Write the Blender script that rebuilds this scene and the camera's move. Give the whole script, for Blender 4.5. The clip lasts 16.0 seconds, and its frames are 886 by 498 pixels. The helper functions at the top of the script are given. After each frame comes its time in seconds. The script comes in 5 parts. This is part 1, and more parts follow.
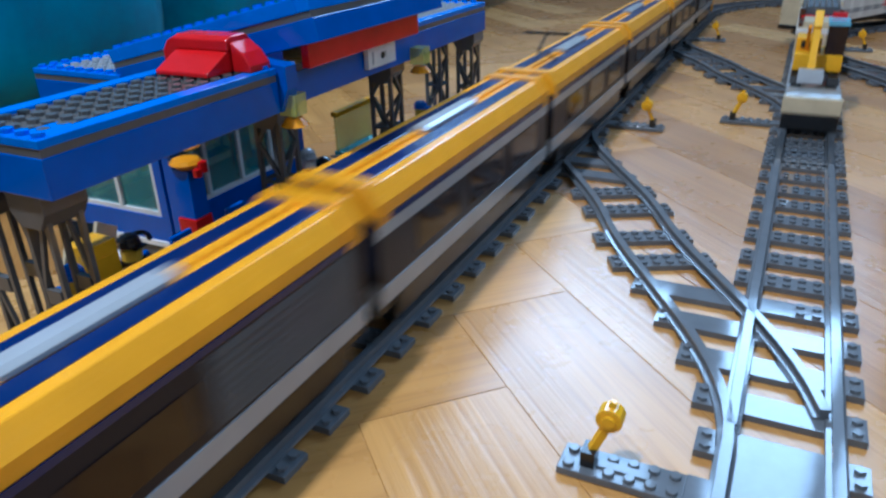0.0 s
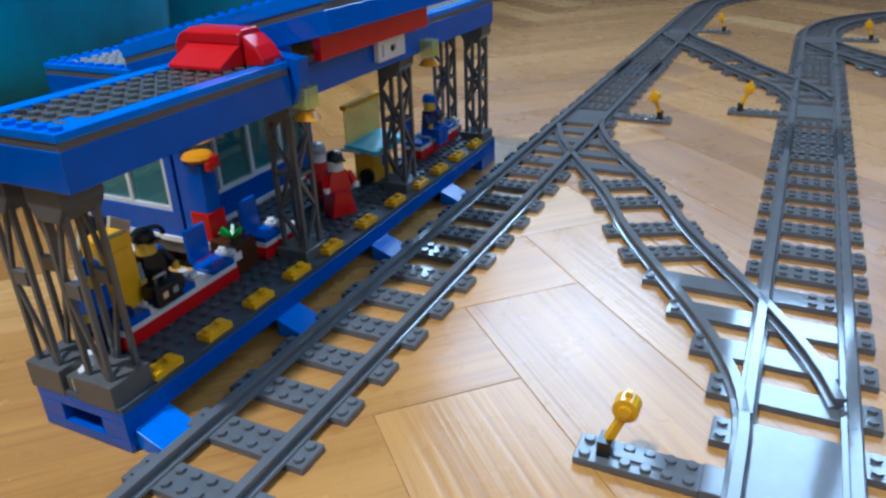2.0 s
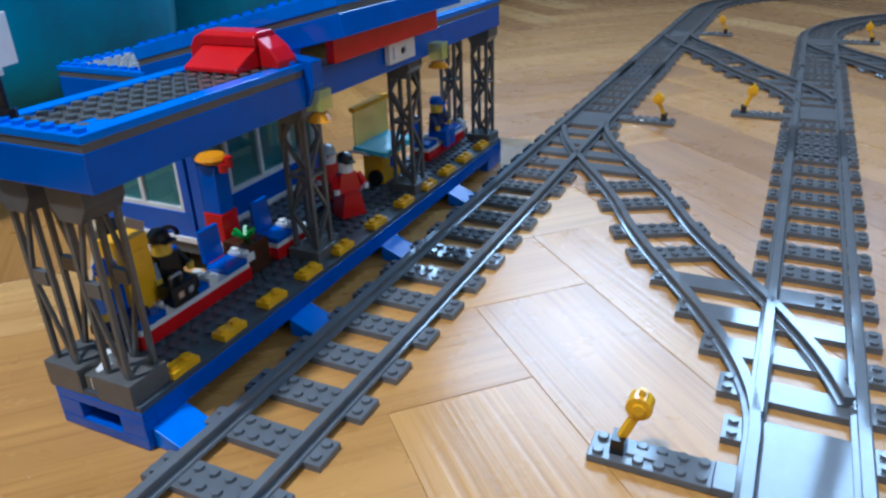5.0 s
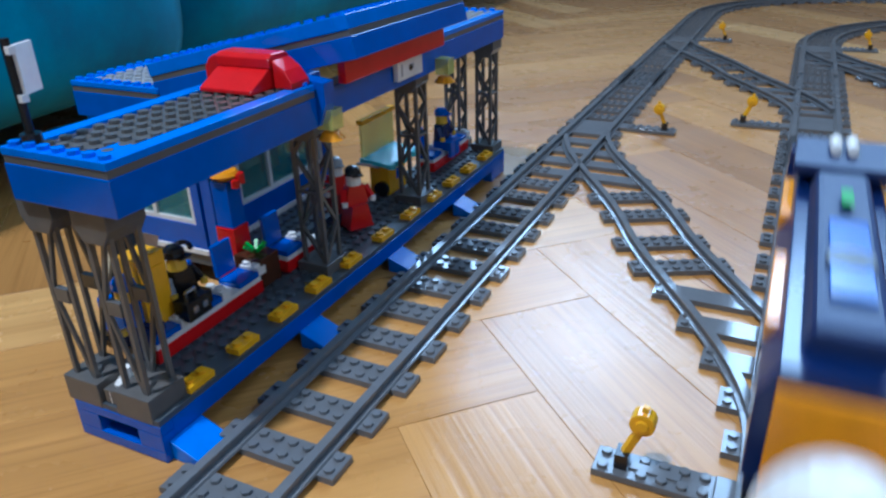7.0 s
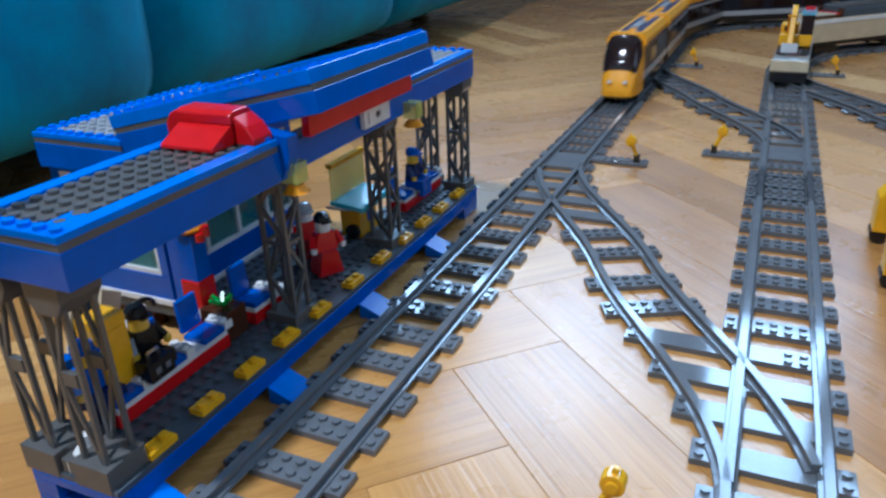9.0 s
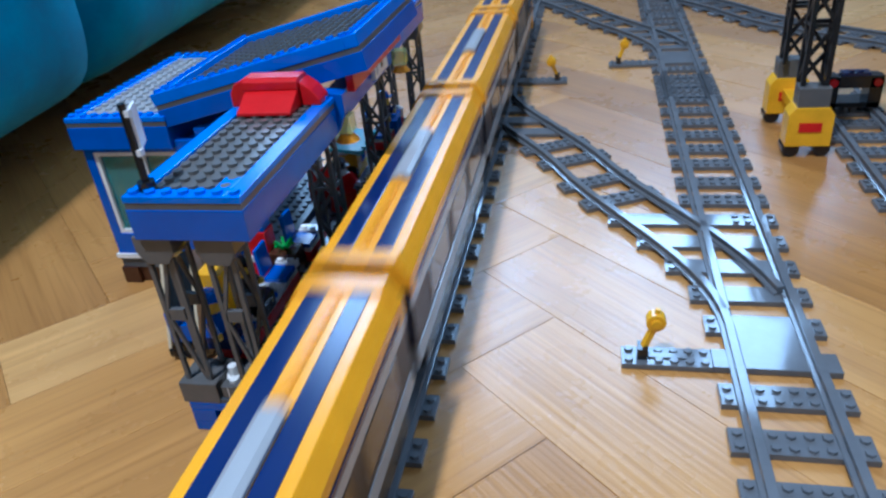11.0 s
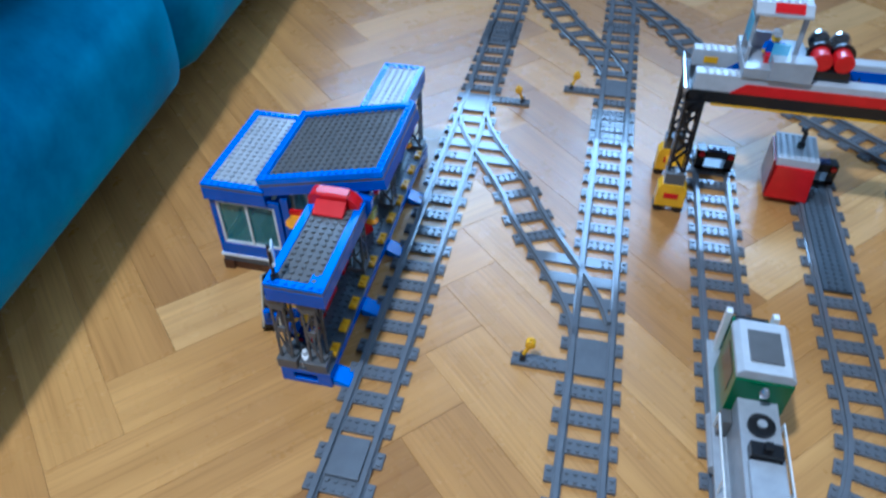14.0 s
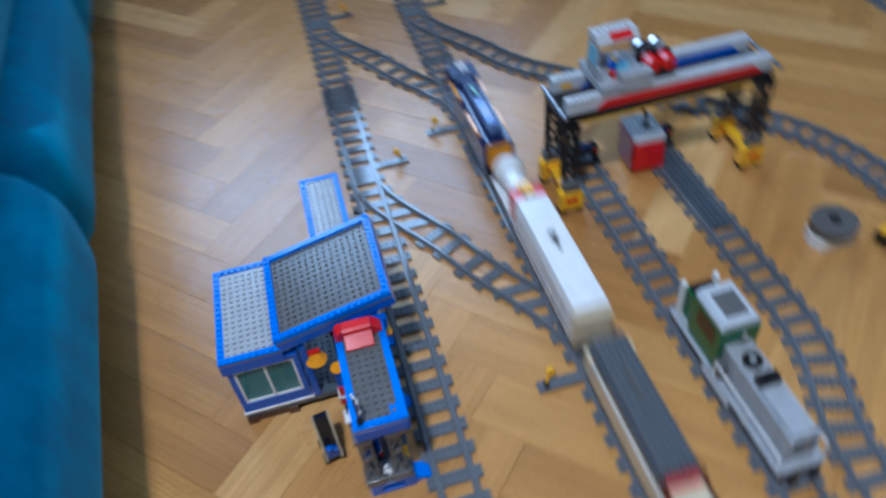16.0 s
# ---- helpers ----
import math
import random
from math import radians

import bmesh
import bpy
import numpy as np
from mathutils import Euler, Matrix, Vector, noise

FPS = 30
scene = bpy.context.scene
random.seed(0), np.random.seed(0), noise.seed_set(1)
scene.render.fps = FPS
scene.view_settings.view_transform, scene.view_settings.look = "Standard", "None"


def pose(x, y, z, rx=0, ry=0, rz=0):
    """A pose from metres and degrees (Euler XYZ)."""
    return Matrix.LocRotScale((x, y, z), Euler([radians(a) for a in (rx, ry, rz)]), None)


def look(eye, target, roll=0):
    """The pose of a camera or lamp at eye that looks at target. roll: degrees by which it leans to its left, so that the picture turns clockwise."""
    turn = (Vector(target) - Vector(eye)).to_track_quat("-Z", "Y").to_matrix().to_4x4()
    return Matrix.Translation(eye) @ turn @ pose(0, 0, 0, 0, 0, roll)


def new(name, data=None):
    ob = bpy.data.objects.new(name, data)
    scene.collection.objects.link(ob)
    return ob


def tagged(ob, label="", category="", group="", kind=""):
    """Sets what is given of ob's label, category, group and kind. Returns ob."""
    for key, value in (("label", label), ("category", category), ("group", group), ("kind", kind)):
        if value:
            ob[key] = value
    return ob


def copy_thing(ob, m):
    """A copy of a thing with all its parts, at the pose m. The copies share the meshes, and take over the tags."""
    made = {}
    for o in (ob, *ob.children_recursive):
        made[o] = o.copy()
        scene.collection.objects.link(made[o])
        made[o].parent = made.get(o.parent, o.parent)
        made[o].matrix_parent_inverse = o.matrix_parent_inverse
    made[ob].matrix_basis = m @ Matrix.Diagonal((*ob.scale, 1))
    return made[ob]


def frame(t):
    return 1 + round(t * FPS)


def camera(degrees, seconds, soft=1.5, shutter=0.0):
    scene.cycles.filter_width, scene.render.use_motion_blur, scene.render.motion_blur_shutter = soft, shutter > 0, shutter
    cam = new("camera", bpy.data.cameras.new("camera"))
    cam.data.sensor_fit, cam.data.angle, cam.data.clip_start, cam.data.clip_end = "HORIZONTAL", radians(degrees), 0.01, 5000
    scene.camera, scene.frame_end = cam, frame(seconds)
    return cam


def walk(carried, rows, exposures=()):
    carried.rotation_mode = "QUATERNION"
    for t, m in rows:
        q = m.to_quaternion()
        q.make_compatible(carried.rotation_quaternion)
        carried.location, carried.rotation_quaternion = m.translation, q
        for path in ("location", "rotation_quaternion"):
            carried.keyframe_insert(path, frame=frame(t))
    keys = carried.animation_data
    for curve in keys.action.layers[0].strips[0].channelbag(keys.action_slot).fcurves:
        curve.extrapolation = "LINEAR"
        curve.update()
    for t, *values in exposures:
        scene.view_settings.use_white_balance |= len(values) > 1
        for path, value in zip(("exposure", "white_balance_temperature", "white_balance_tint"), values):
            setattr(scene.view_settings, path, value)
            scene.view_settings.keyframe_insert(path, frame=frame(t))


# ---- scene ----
cam = camera(63.2, 16.0, 2.5, 0.5)
PATH = [
    (0, (0.187, -0.124, 0.204), (-0.611, 1.501, -0.646), -1.6),
    (0.5, (0.189, -0.129, 0.197), (-0.63, 1.492, -0.64), -2.5),
    (1, (0.189, -0.129, 0.204), (-0.634, 1.484, -0.647), -2.9),
    (1.5, (0.185, -0.127, 0.205), (-0.616, 1.49, -0.656), -2.0),
    (2, (0.183, -0.127, 0.203), (-0.62, 1.489, -0.659), -2.1),
    (2.5, (0.183, -0.129, 0.202), (-0.621, 1.484, -0.666), -2.1),
    (3, (0.179, -0.131, 0.205), (-0.626, 1.488, -0.649), -1.7),
    (3.5, (0.183, -0.135, 0.211), (-0.636, 1.483, -0.633), -1.9),
    (4, (0.179, -0.133, 0.204), (-0.626, 1.483, -0.654), -1.8),
    (6.5, (0.178, -0.136, 0.208), (-0.621, 1.485, -0.65), -2.2),
    (7, (0.176, -0.139, 0.217), (-0.618, 1.481, -0.648), -1.7),
    (7.5, (0.176, -0.134, 0.212), (-0.611, 1.495, -0.641), -1.5),
    (8, (0.176, -0.134, 0.209), (-0.614, 1.49, -0.651), -1.8),
    (8.5, (0.174, -0.132, 0.217), (-0.611, 1.511, -0.61), -1.4),
    (9, (0.179, -0.126, 0.231), (-0.579, 1.533, -0.59), -2.1),
    (9.5, (0.186, -0.15, 0.249), (-0.583, 1.487, -0.604), -8.3),
    (9.9, (0.163, -0.19, 0.259), (-0.524, 1.427, -0.698), -10.6),
    (10, (0.159, -0.199, 0.259), (-0.497, 1.424, -0.707), -11.0),
    (10.2, (0.147, -0.209, 0.264), (-0.415, 1.432, -0.736), -10.4),
    (12.5, (0.093, -0.254, 0.264), (-0.245, 1.472, -0.69), -3.8),
    (13, (0.122, -0.302, 0.383), (-0.305, 1.284, -0.758), -3.7),
    (13.5, (0.144, -0.377, 0.54), (-0.18, 1.031, -0.843), -1.5),
    (14, (0.162, -0.374, 0.589), (-0.161, 1.061, -0.766), -0.1),
    (14.5, (0.164, -0.373, 0.625), (-0.269, 1.079, -0.681), -2.1),
    (15, (0.167, -0.357, 0.673), (-0.328, 1.04, -0.669), -6.4),
    (15.5, (0.103, -0.344, 0.707), (-0.238, 1.121, -0.61), -7.5),
    (15.8, (0.012, -0.364, 0.722), (0.066, 1.12, -0.617), -2.1),
    (16, (-0.049, -0.366, 0.752), (0.195, 1.026, -0.662), -7.2),
]
walk(cam, [(t, look(eye, target, roll)) for t, eye, target, roll in PATH], [(0, -0.2, 4900, 6), (1.2, -0.2, 4950, 6), (1.8, -0.18, 5150, 7), (8, -0.16, 5000, 7), (9, -0.14, 5050, 7), (9.5, -0.1, 5250, 8), (10, -0.1, 4900, 8), (12.5, -0.32, 4750, 7), (13.5, -0.25, 4600, 6), (14.5, -0.3, 4500, 6), (15.5, -0.33, 4700, 7), (16, -0.6, 4900, 9)])

U = 0.008          # one stud of the toy bricks
XA, XB, XC, XD = 0.0, 25.92, 42.9, 58.9   # track centre lines, in studs


# ---- light ----
def daylight():
    world = bpy.data.worlds.new("sky")
    scene.world = world
    world.use_nodes = True
    nt = world.node_tree
    sky = nt.nodes.new("ShaderNodeTexSky")
    sky.sky_type, sky.sun_disc = "NISHITA", False
    sky.sun_elevation, sky.sun_rotation = radians(35), radians(200)
    nt.links.new(sky.outputs[0], nt.nodes["Background"].inputs[0])
    nt.nodes["Background"].inputs[1].default_value = 0.12


def area_light(name, x, y, z, w, h, target, watts, color, spread=180):
    lamp = bpy.data.lights.new(name, "AREA")
    lamp.shape, lamp.size, lamp.size_y = "RECTANGLE", w, h
    lamp.energy, lamp.color = watts, color
    lamp.spread = radians(spread)
    ob = new(name, lamp)
    ob.matrix_world = look((x, y, z), target)
    return ob


daylight()
PANES = [(-1.42, -0.86), (-0.76, -0.14), (0.12, 0.55), (0.65, 1.05)]   # casements of the north window
for wa, wb in PANES:
    wx = (wa + wb) / 2
    area_light("window_daylight", wx, 2.78, 1.92, wb - wa, 1.16, (wx, 0.0, 1.92), 43 * (wb - wa), (0.60, 0.80, 1.0), 125)
# added fill from the east, no source known there; brightens sides that face east
area_light("window_daylight", 2.16, -0.4, 1.55, 1.6, 1.3, (-0.4, -0.4, 0.3), 13, (0.85, 0.93, 1.0))
lamp_glow = area_light("ceiling_lamp_glow", -0.4, -0.6, 2.2, 0.12, 0.12, (-0.4, -0.6, 0.0), 58, (1.0, 0.96, 0.91))


# ---- materials ----
def nodes_of(name):
    m = bpy.data.materials.new(name)
    m.use_nodes = True
    return m, m.node_tree, m.node_tree.nodes["Principled BSDF"]


def link(nt, a, b):
    nt.links.new(a, b)


def noise_node(nt, scale, detail=3.0, rough=0.6, coord="Object"):
    tc = nt.nodes.new("ShaderNodeTexCoord")
    n = nt.nodes.new("ShaderNodeTexNoise")
    n.inputs["Scale"].default_value, n.inputs["Detail"].default_value, n.inputs["Roughness"].default_value = scale, detail, rough
    link(nt, tc.outputs[coord], n.inputs["Vector"])
    return n


def ramp_node(nt, src, a, b, lo=0.3, hi=0.7):
    r = nt.nodes.new("ShaderNodeValToRGB")
    r.color_ramp.elements[0].position, r.color_ramp.elements[1].position = lo, hi
    r.color_ramp.elements[0].color, r.color_ramp.elements[1].color = (*a, 1), (*b, 1)
    link(nt, src, r.inputs[0])
    return r


def plastic(name, col, rough=0.2, vary=0.1, alpha=1.0, metal=0.0):
    """Moulded toy plastic: slight tone drift, handling marks in the gloss, faint waviness."""
    m, nt, b = nodes_of(name)
    n = noise_node(nt, 60, 4)
    r = ramp_node(nt, n.outputs[0], [c * (1 - vary) for c in col], [min(1, c * (1 + vary)) for c in col])
    link(nt, r.outputs[0], b.inputs["Base Color"])
    n2 = noise_node(nt, 420, 5, 0.7)
    mr = nt.nodes.new("ShaderNodeMapRange")
    mr.inputs["To Min"].default_value, mr.inputs["To Max"].default_value = rough * 0.75, rough * 1.4
    link(nt, n2.outputs[0], mr.inputs[0])
    link(nt, mr.outputs[0], b.inputs["Roughness"])
    bump = nt.nodes.new("ShaderNodeBump")
    bump.inputs["Strength"].default_value, bump.inputs["Distance"].default_value = 0.12, 0.0004
    link(nt, n.outputs[0], bump.inputs["Height"])
    link(nt, bump.outputs[0], b.inputs["Normal"])
    b.inputs["Metallic"].default_value = metal
    b.inputs["IOR"].default_value = 1.5
    if alpha < 1:
        b.inputs["Alpha"].default_value = alpha
    return m


M = dict(
    blue=plastic("blue_plastic", (0.003, 0.095, 0.50)),
    azure=plastic("azure_plastic", (0.003, 0.17, 0.74)),
    navy=plastic("navy_plastic", (0.006, 0.02, 0.10)),
    red=plastic("red_plastic", (0.62, 0.006, 0.008)),
    darkred=plastic("dark_red_plastic", (0.22, 0.008, 0.012)),
    yellow=plastic("yellow_plastic", (0.86, 0.44, 0.002)),
    sun=plastic("train_yellow_plastic", (0.88, 0.38, 0.002), 0.24),
    amber=plastic("amber_plastic", (0.84, 0.33, 0.002)),
    white=plastic("white_plastic", (0.78, 0.77, 0.74)),
    pale=plastic("pale_grey_plastic", (0.50, 0.51, 0.52), 0.22),
    stone=plastic("stone_grey_plastic", (0.21, 0.20, 0.18), 0.3),
    tan=plastic("tan_plastic", (0.62, 0.52, 0.34)),
    black=plastic("black_plastic", (0.012, 0.012, 0.013)),
    rail=plastic("dark_grey_rail_plastic", (0.135, 0.143, 0.155), 0.075),
    dark=plastic("dark_grey_plastic", (0.115, 0.11, 0.105), 0.2),
    grey=plastic("light_grey_plastic", (0.36, 0.37, 0.38), 0.18),
    bluegrey=plastic("dark_blue_grey_plastic", (0.07, 0.085, 0.10), 0.3),
    green=plastic("green_plastic", (0.01, 0.12, 0.035)),
    leaf=plastic("bright_green_plastic", (0.03, 0.35, 0.05)),
    brown=plastic("brown_plastic", (0.07, 0.025, 0.012)),
    aqua=plastic("aqua_plastic", (0.10, 0.55, 0.62)),
    chrome=plastic("chrome_plastic", (0.7, 0.7, 0.72), 0.12, 0.05, 1.0, 0.9),
    darknavy=plastic("matt_navy_plastic", (0.006, 0.02, 0.09), 0.45),
    coal=plastic("charcoal_plastic", (0.012, 0.013, 0.022), 0.32),
    smoke=plastic("smoked_glass_plastic", (0.018, 0.008, 0.007), 0.1),
    pane=plastic("clear_plastic", (0.06, 0.26, 0.27), 0.08, 0.05, 0.5),
    limepane=plastic("clear_lime_plastic", (0.66, 0.68, 0.16), 0.1, 0.05, 0.5),
    bluepane=plastic("clear_blue_plastic", (0.25, 0.65, 0.85), 0.1, 0.05, 0.6),
    skin=plastic("toy_yellow_plastic", (0.80, 0.50, 0.04)),
)


def oak():
    """Oak parquet, each stave with its own tone, long grain, pores and satin lacquer."""
    m, nt, b = nodes_of("oak_parquet")
    tc = nt.nodes.new("ShaderNodeTexCoord")
    geo = nt.nodes.new("ShaderNodeNewGeometry")
    oi = nt.nodes.new("ShaderNodeObjectInfo")
    add = nt.nodes.new("ShaderNodeMath")
    link(nt, geo.outputs["Random Per Island"], add.inputs[0])
    link(nt, oi.outputs["Random"], add.inputs[1])
    fr = nt.nodes.new("ShaderNodeMath")
    fr.operation = "FRACT"
    link(nt, add.outputs[0], fr.inputs[0])
    at = nt.nodes.new("ShaderNodeAttribute")
    at.attribute_name = "grain"
    sep = nt.nodes.new("ShaderNodeVectorMath")
    sep.operation = "ADD"
    mul = nt.nodes.new("ShaderNodeVectorMath")
    mul.operation = "SCALE"
    mul.inputs[0].default_value = (37.0, 11.0, 5.0)
    link(nt, fr.outputs[0], mul.inputs["Scale"])
    link(nt, at.outputs["Vector"], sep.inputs[0])
    link(nt, mul.outputs[0], sep.inputs[1])

    def stretched(sx, sy, scale, detail, dist=0.0):
        mp = nt.nodes.new("ShaderNodeMapping")
        mp.inputs["Scale"].default_value = (sx, sy, 1)
        n = nt.nodes.new("ShaderNodeTexNoise")
        n.inputs["Scale"].default_value, n.inputs["Detail"].default_value = scale, detail
        n.inputs["Distortion"].default_value = dist
        link(nt, sep.outputs[0], mp.inputs[0])
        link(nt, mp.outputs[0], n.inputs["Vector"])
        return n
    broad = stretched(2.0, 22.0, 1.6, 3, 0.6)
    fine = stretched(8.0, 330.0, 1.0, 5, 0.2)
    tone = ramp_node(nt, fr.outputs[0], (0.36, 0.172, 0.045), (0.62, 0.365, 0.13), 0.0, 1.0)
    for at_, tint in ((0.3, (0.44, 0.215, 0.055)), (0.8, (0.55, 0.285, 0.078))):
        tone.color_ramp.elements.new(at_).color = (*tint, 1)
    g1 = ramp_node(nt, broad.outputs[0], (0.84, 0.81, 0.77), (1.08, 1.08, 1.08), 0.3, 0.68)
    g2 = ramp_node(nt, fine.outputs[0], (0.86, 0.82, 0.78), (1.04, 1.04, 1.04), 0.34, 0.52)

    def times(a, bb):
        mx = nt.nodes.new("ShaderNodeMix")
        mx.data_type, mx.blend_type = "RGBA", "MULTIPLY"
        mx.inputs[0].default_value = 1.0
        link(nt, a, mx.inputs[6])
        link(nt, bb, mx.inputs[7])
        return mx.outputs[2]
    link(nt, times(times(tone.outputs[0], g1.outputs[0]), g2.outputs[0]), b.inputs["Base Color"])
    wear = noise_node(nt, 9, 5, 0.65)
    mr = nt.nodes.new("ShaderNodeMapRange")
    mr.inputs["To Min"].default_value, mr.inputs["To Max"].default_value = 0.2, 0.36
    link(nt, wear.outputs[0], mr.inputs[0])
    link(nt, mr.outputs[0], b.inputs["Roughness"])
    bump = nt.nodes.new("ShaderNodeBump")
    bump.inputs["Strength"].default_value, bump.inputs["Distance"].default_value = 0.45, 0.0006
    link(nt, fine.outputs[0], bump.inputs["Height"])
    link(nt, bump.outputs[0], b.inputs["Normal"])
    return m


def velvet():
    m, nt, b = nodes_of("teal_velvet")
    n = noise_node(nt, 7, 6, 0.68)
    r = ramp_node(nt, n.outputs[0], (0.002, 0.13, 0.25), (0.006, 0.27, 0.46), 0.36, 0.66)
    link(nt, r.outputs[0], b.inputs["Base Color"])
    b.inputs["Roughness"].default_value = 0.85
    b.inputs["Sheen Weight"].default_value = 0.35
    b.inputs["Sheen Roughness"].default_value = 0.4
    b.inputs["Sheen Tint"].default_value = (0.15, 0.55, 0.75, 1)
    n2 = noise_node(nt, 900, 3)
    bump = nt.nodes.new("ShaderNodeBump")
    bump.inputs["Strength"].default_value, bump.inputs["Distance"].default_value = 0.3, 0.001
    link(nt, n2.outputs[0], bump.inputs["Height"])
    link(nt, bump.outputs[0], b.inputs["Normal"])
    return m


def plaster():
    m, nt, b = nodes_of("beige_wall_paint")
    n = noise_node(nt, 4, 5)
    r = ramp_node(nt, n.outputs[0], (0.31, 0.29, 0.26), (0.36, 0.34, 0.31))
    link(nt, r.outputs[0], b.inputs["Base Color"])
    b.inputs["Roughness"].default_value = 0.9
    return m


M["coal"].node_tree.nodes["Principled BSDF"].inputs["Specular IOR Level"].default_value = 0.25
M["oak"], M["velvet"], M["plaster"] = oak(), velvet(), plaster()


# ---- building helpers (all lengths in studs, turned to metres when a part is made) ----
class Shape:
    def __init__(self):
        self.v, self.f = [], []

    def add(self, verts, faces):
        k = len(self.v)
        self.v += [tuple(p) for p in verts]
        self.f += [tuple(i + k for i in f) for f in faces]
        return self

    def box(self, x0, x1, y0, y1, z0, z1):
        return self.add([(x0, y0, z0), (x1, y0, z0), (x1, y1, z0), (x0, y1, z0), (x0, y0, z1), (x1, y0, z1), (x1, y1, z1), (x0, y1, z1)],
                        [(3, 2, 1, 0), (4, 5, 6, 7), (0, 1, 5, 4), (1, 2, 6, 5), (2, 3, 7, 6), (3, 0, 4, 7)])

    def cbox(self, cx, cy, z0, sx, sy, sz):
        return self.box(cx - sx / 2, cx + sx / 2, cy - sy / 2, cy + sy / 2, z0, z0 + sz)

    def prism(self, poly, a0, a1, axis="y"):
        """A polygon drawn in the two other axes, run from a0 to a1 along the axis (x: y,z; y: x,z; z: x,y)."""
        put = {"x": lambda p, a: (a, p[0], p[1]), "y": lambda p, a: (p[0], a, p[1]), "z": lambda p, a: (p[0], p[1], a)}[axis]
        n = len(poly)
        return self.add([put(p, a0) for p in poly] + [put(p, a1) for p in poly],
                        [tuple(range(n))[::-1], tuple(range(n, 2 * n))] + [(i, (i + 1) % n, n + (i + 1) % n, n + i) for i in range(n)])

    def cyl(self, cx, cy, cz, r, h, n=10, axis="z", r2=None):
        r2 = r if r2 is None else r2
        put = {"x": lambda a, b, c: (cx + c, cy + a, cz + b), "y": lambda a, b, c: (cx + a, cy + c, cz + b), "z": lambda a, b, c: (cx + a, cy + b, cz + c)}[axis]
        ring = [(math.cos(2 * math.pi * (i + 0.5) / n), math.sin(2 * math.pi * (i + 0.5) / n)) for i in range(n)]
        return self.add([put(r * a, r * b, 0) for a, b in ring] + [put(r2 * a, r2 * b, h) for a, b in ring],
                        [tuple(range(n))[::-1], tuple(range(n, 2 * n))] + [(i, (i + 1) % n, n + (i + 1) % n, n + i) for i in range(n)])

    def strut(self, p, q, w=0.3):
        """A square bar from p to q."""
        p, q = Vector(p), Vector(q)
        d = (q - p).normalized()
        s = d.cross(Vector((0, 0, 1)) if abs(d.z) < 0.95 else Vector((1, 0, 0))).normalized() * w / 2
        u = d.cross(s).normalized() * w / 2
        c = [s + u, u - s, -s - u, s - u]
        return self.add([p + k for k in c] + [q + k for k in c], [(0, 1, 2, 3), (7, 6, 5, 4), (0, 4, 5, 1), (1, 5, 6, 2), (2, 6, 7, 3), (3, 7, 4, 0)])

    def studs(self, x0, x1, y0, y1, z, n=8):
        """Studs on every whole place of the rectangle."""
        for i in range(int(round(x1 - x0))):
            for j in range(int(round(y1 - y0))):
                self.stud(x0 + i + 0.5, y0 + j + 0.5, z, n)
        return self

    def stud(self, cx, cy, z, n=8):
        ring = [(math.cos(2 * math.pi * (i + 0.5) / n) * 0.3, math.sin(2 * math.pi * (i + 0.5) / n) * 0.3) for i in range(n)]
        return self.add([(cx + a, cy + b, z) for a, b in ring] + [(cx + a, cy + b, z + 0.21) for a, b in ring],
                        [tuple(range(n, 2 * n))] + [(i, (i + 1) % n, n + (i + 1) % n, n + i) for i in range(n)])

    def ball(self, cx, cy, cz, r, n=10, m=6, sz=1.0):
        vs, fs = [], []
        for j in range(m + 1):
            a = math.pi * j / m
            for i in range(n):
                b = 2 * math.pi * i / n
                vs.append((cx + r * math.sin(a) * math.cos(b), cy + r * math.sin(a) * math.sin(b), cz - r * sz * math.cos(a)))
        for j in range(m):
            for i in range(n):
                fs.append((j * n + i, j * n + (i + 1) % n, (j + 1) * n + (i + 1) % n, (j + 1) * n + i))
        return self.add(vs, fs)

    def mesh(self, name, mats=None):
        me = bpy.data.meshes.new(name)
        me.from_pydata([(x * U, y * U, z * U) for x, y, z in self.v], [], self.f)
        me.update()
        return me


def part(name, shape, material, parent=None, label="", bevel=0.0, at=None):
    """Links a shape as one mesh object under a thing or a part."""
    me = shape if isinstance(shape, bpy.types.Mesh) else shape.mesh(name)
    if not me.materials:
        me.materials.append(M[material])
    ob = new(name, me)
    if at is not None:
        ob.matrix_basis = at
    if parent is not None:
        ob.parent = parent
    if label:
        tagged(ob, label)
    if bevel:
        mod = ob.modifiers.new("edge", "BEVEL")
        mod.width, mod.segments, mod.limit_method, mod.angle_limit = bevel * U, 2, "ANGLE", radians(40)
    return ob


def thing(name, label, category, group="", at=None):
    ob = new(name)
    ob.empty_display_size = 0.01
    if at is not None:
        ob.matrix_basis = at
    return tagged(ob, label, category, group)


def taller(t, z0, k, ky=1.0):
    """Scales what lies above z0 (studs) on a thing, and its length by ky."""
    for ob in [t, *t.children_recursive]:
        if ob.type == "MESH":
            for v in ob.data.vertices:
                v.co.y *= ky
                if v.co.z > z0 * U:
                    v.co.z = z0 * U + (v.co.z - z0 * U) * k


def st(x, y, z=0.0, rz=0.0, rx=0.0, ry=0.0):
    """A pose from studs and degrees."""
    return pose(x * U, y * U, z * U, rx, ry, rz)


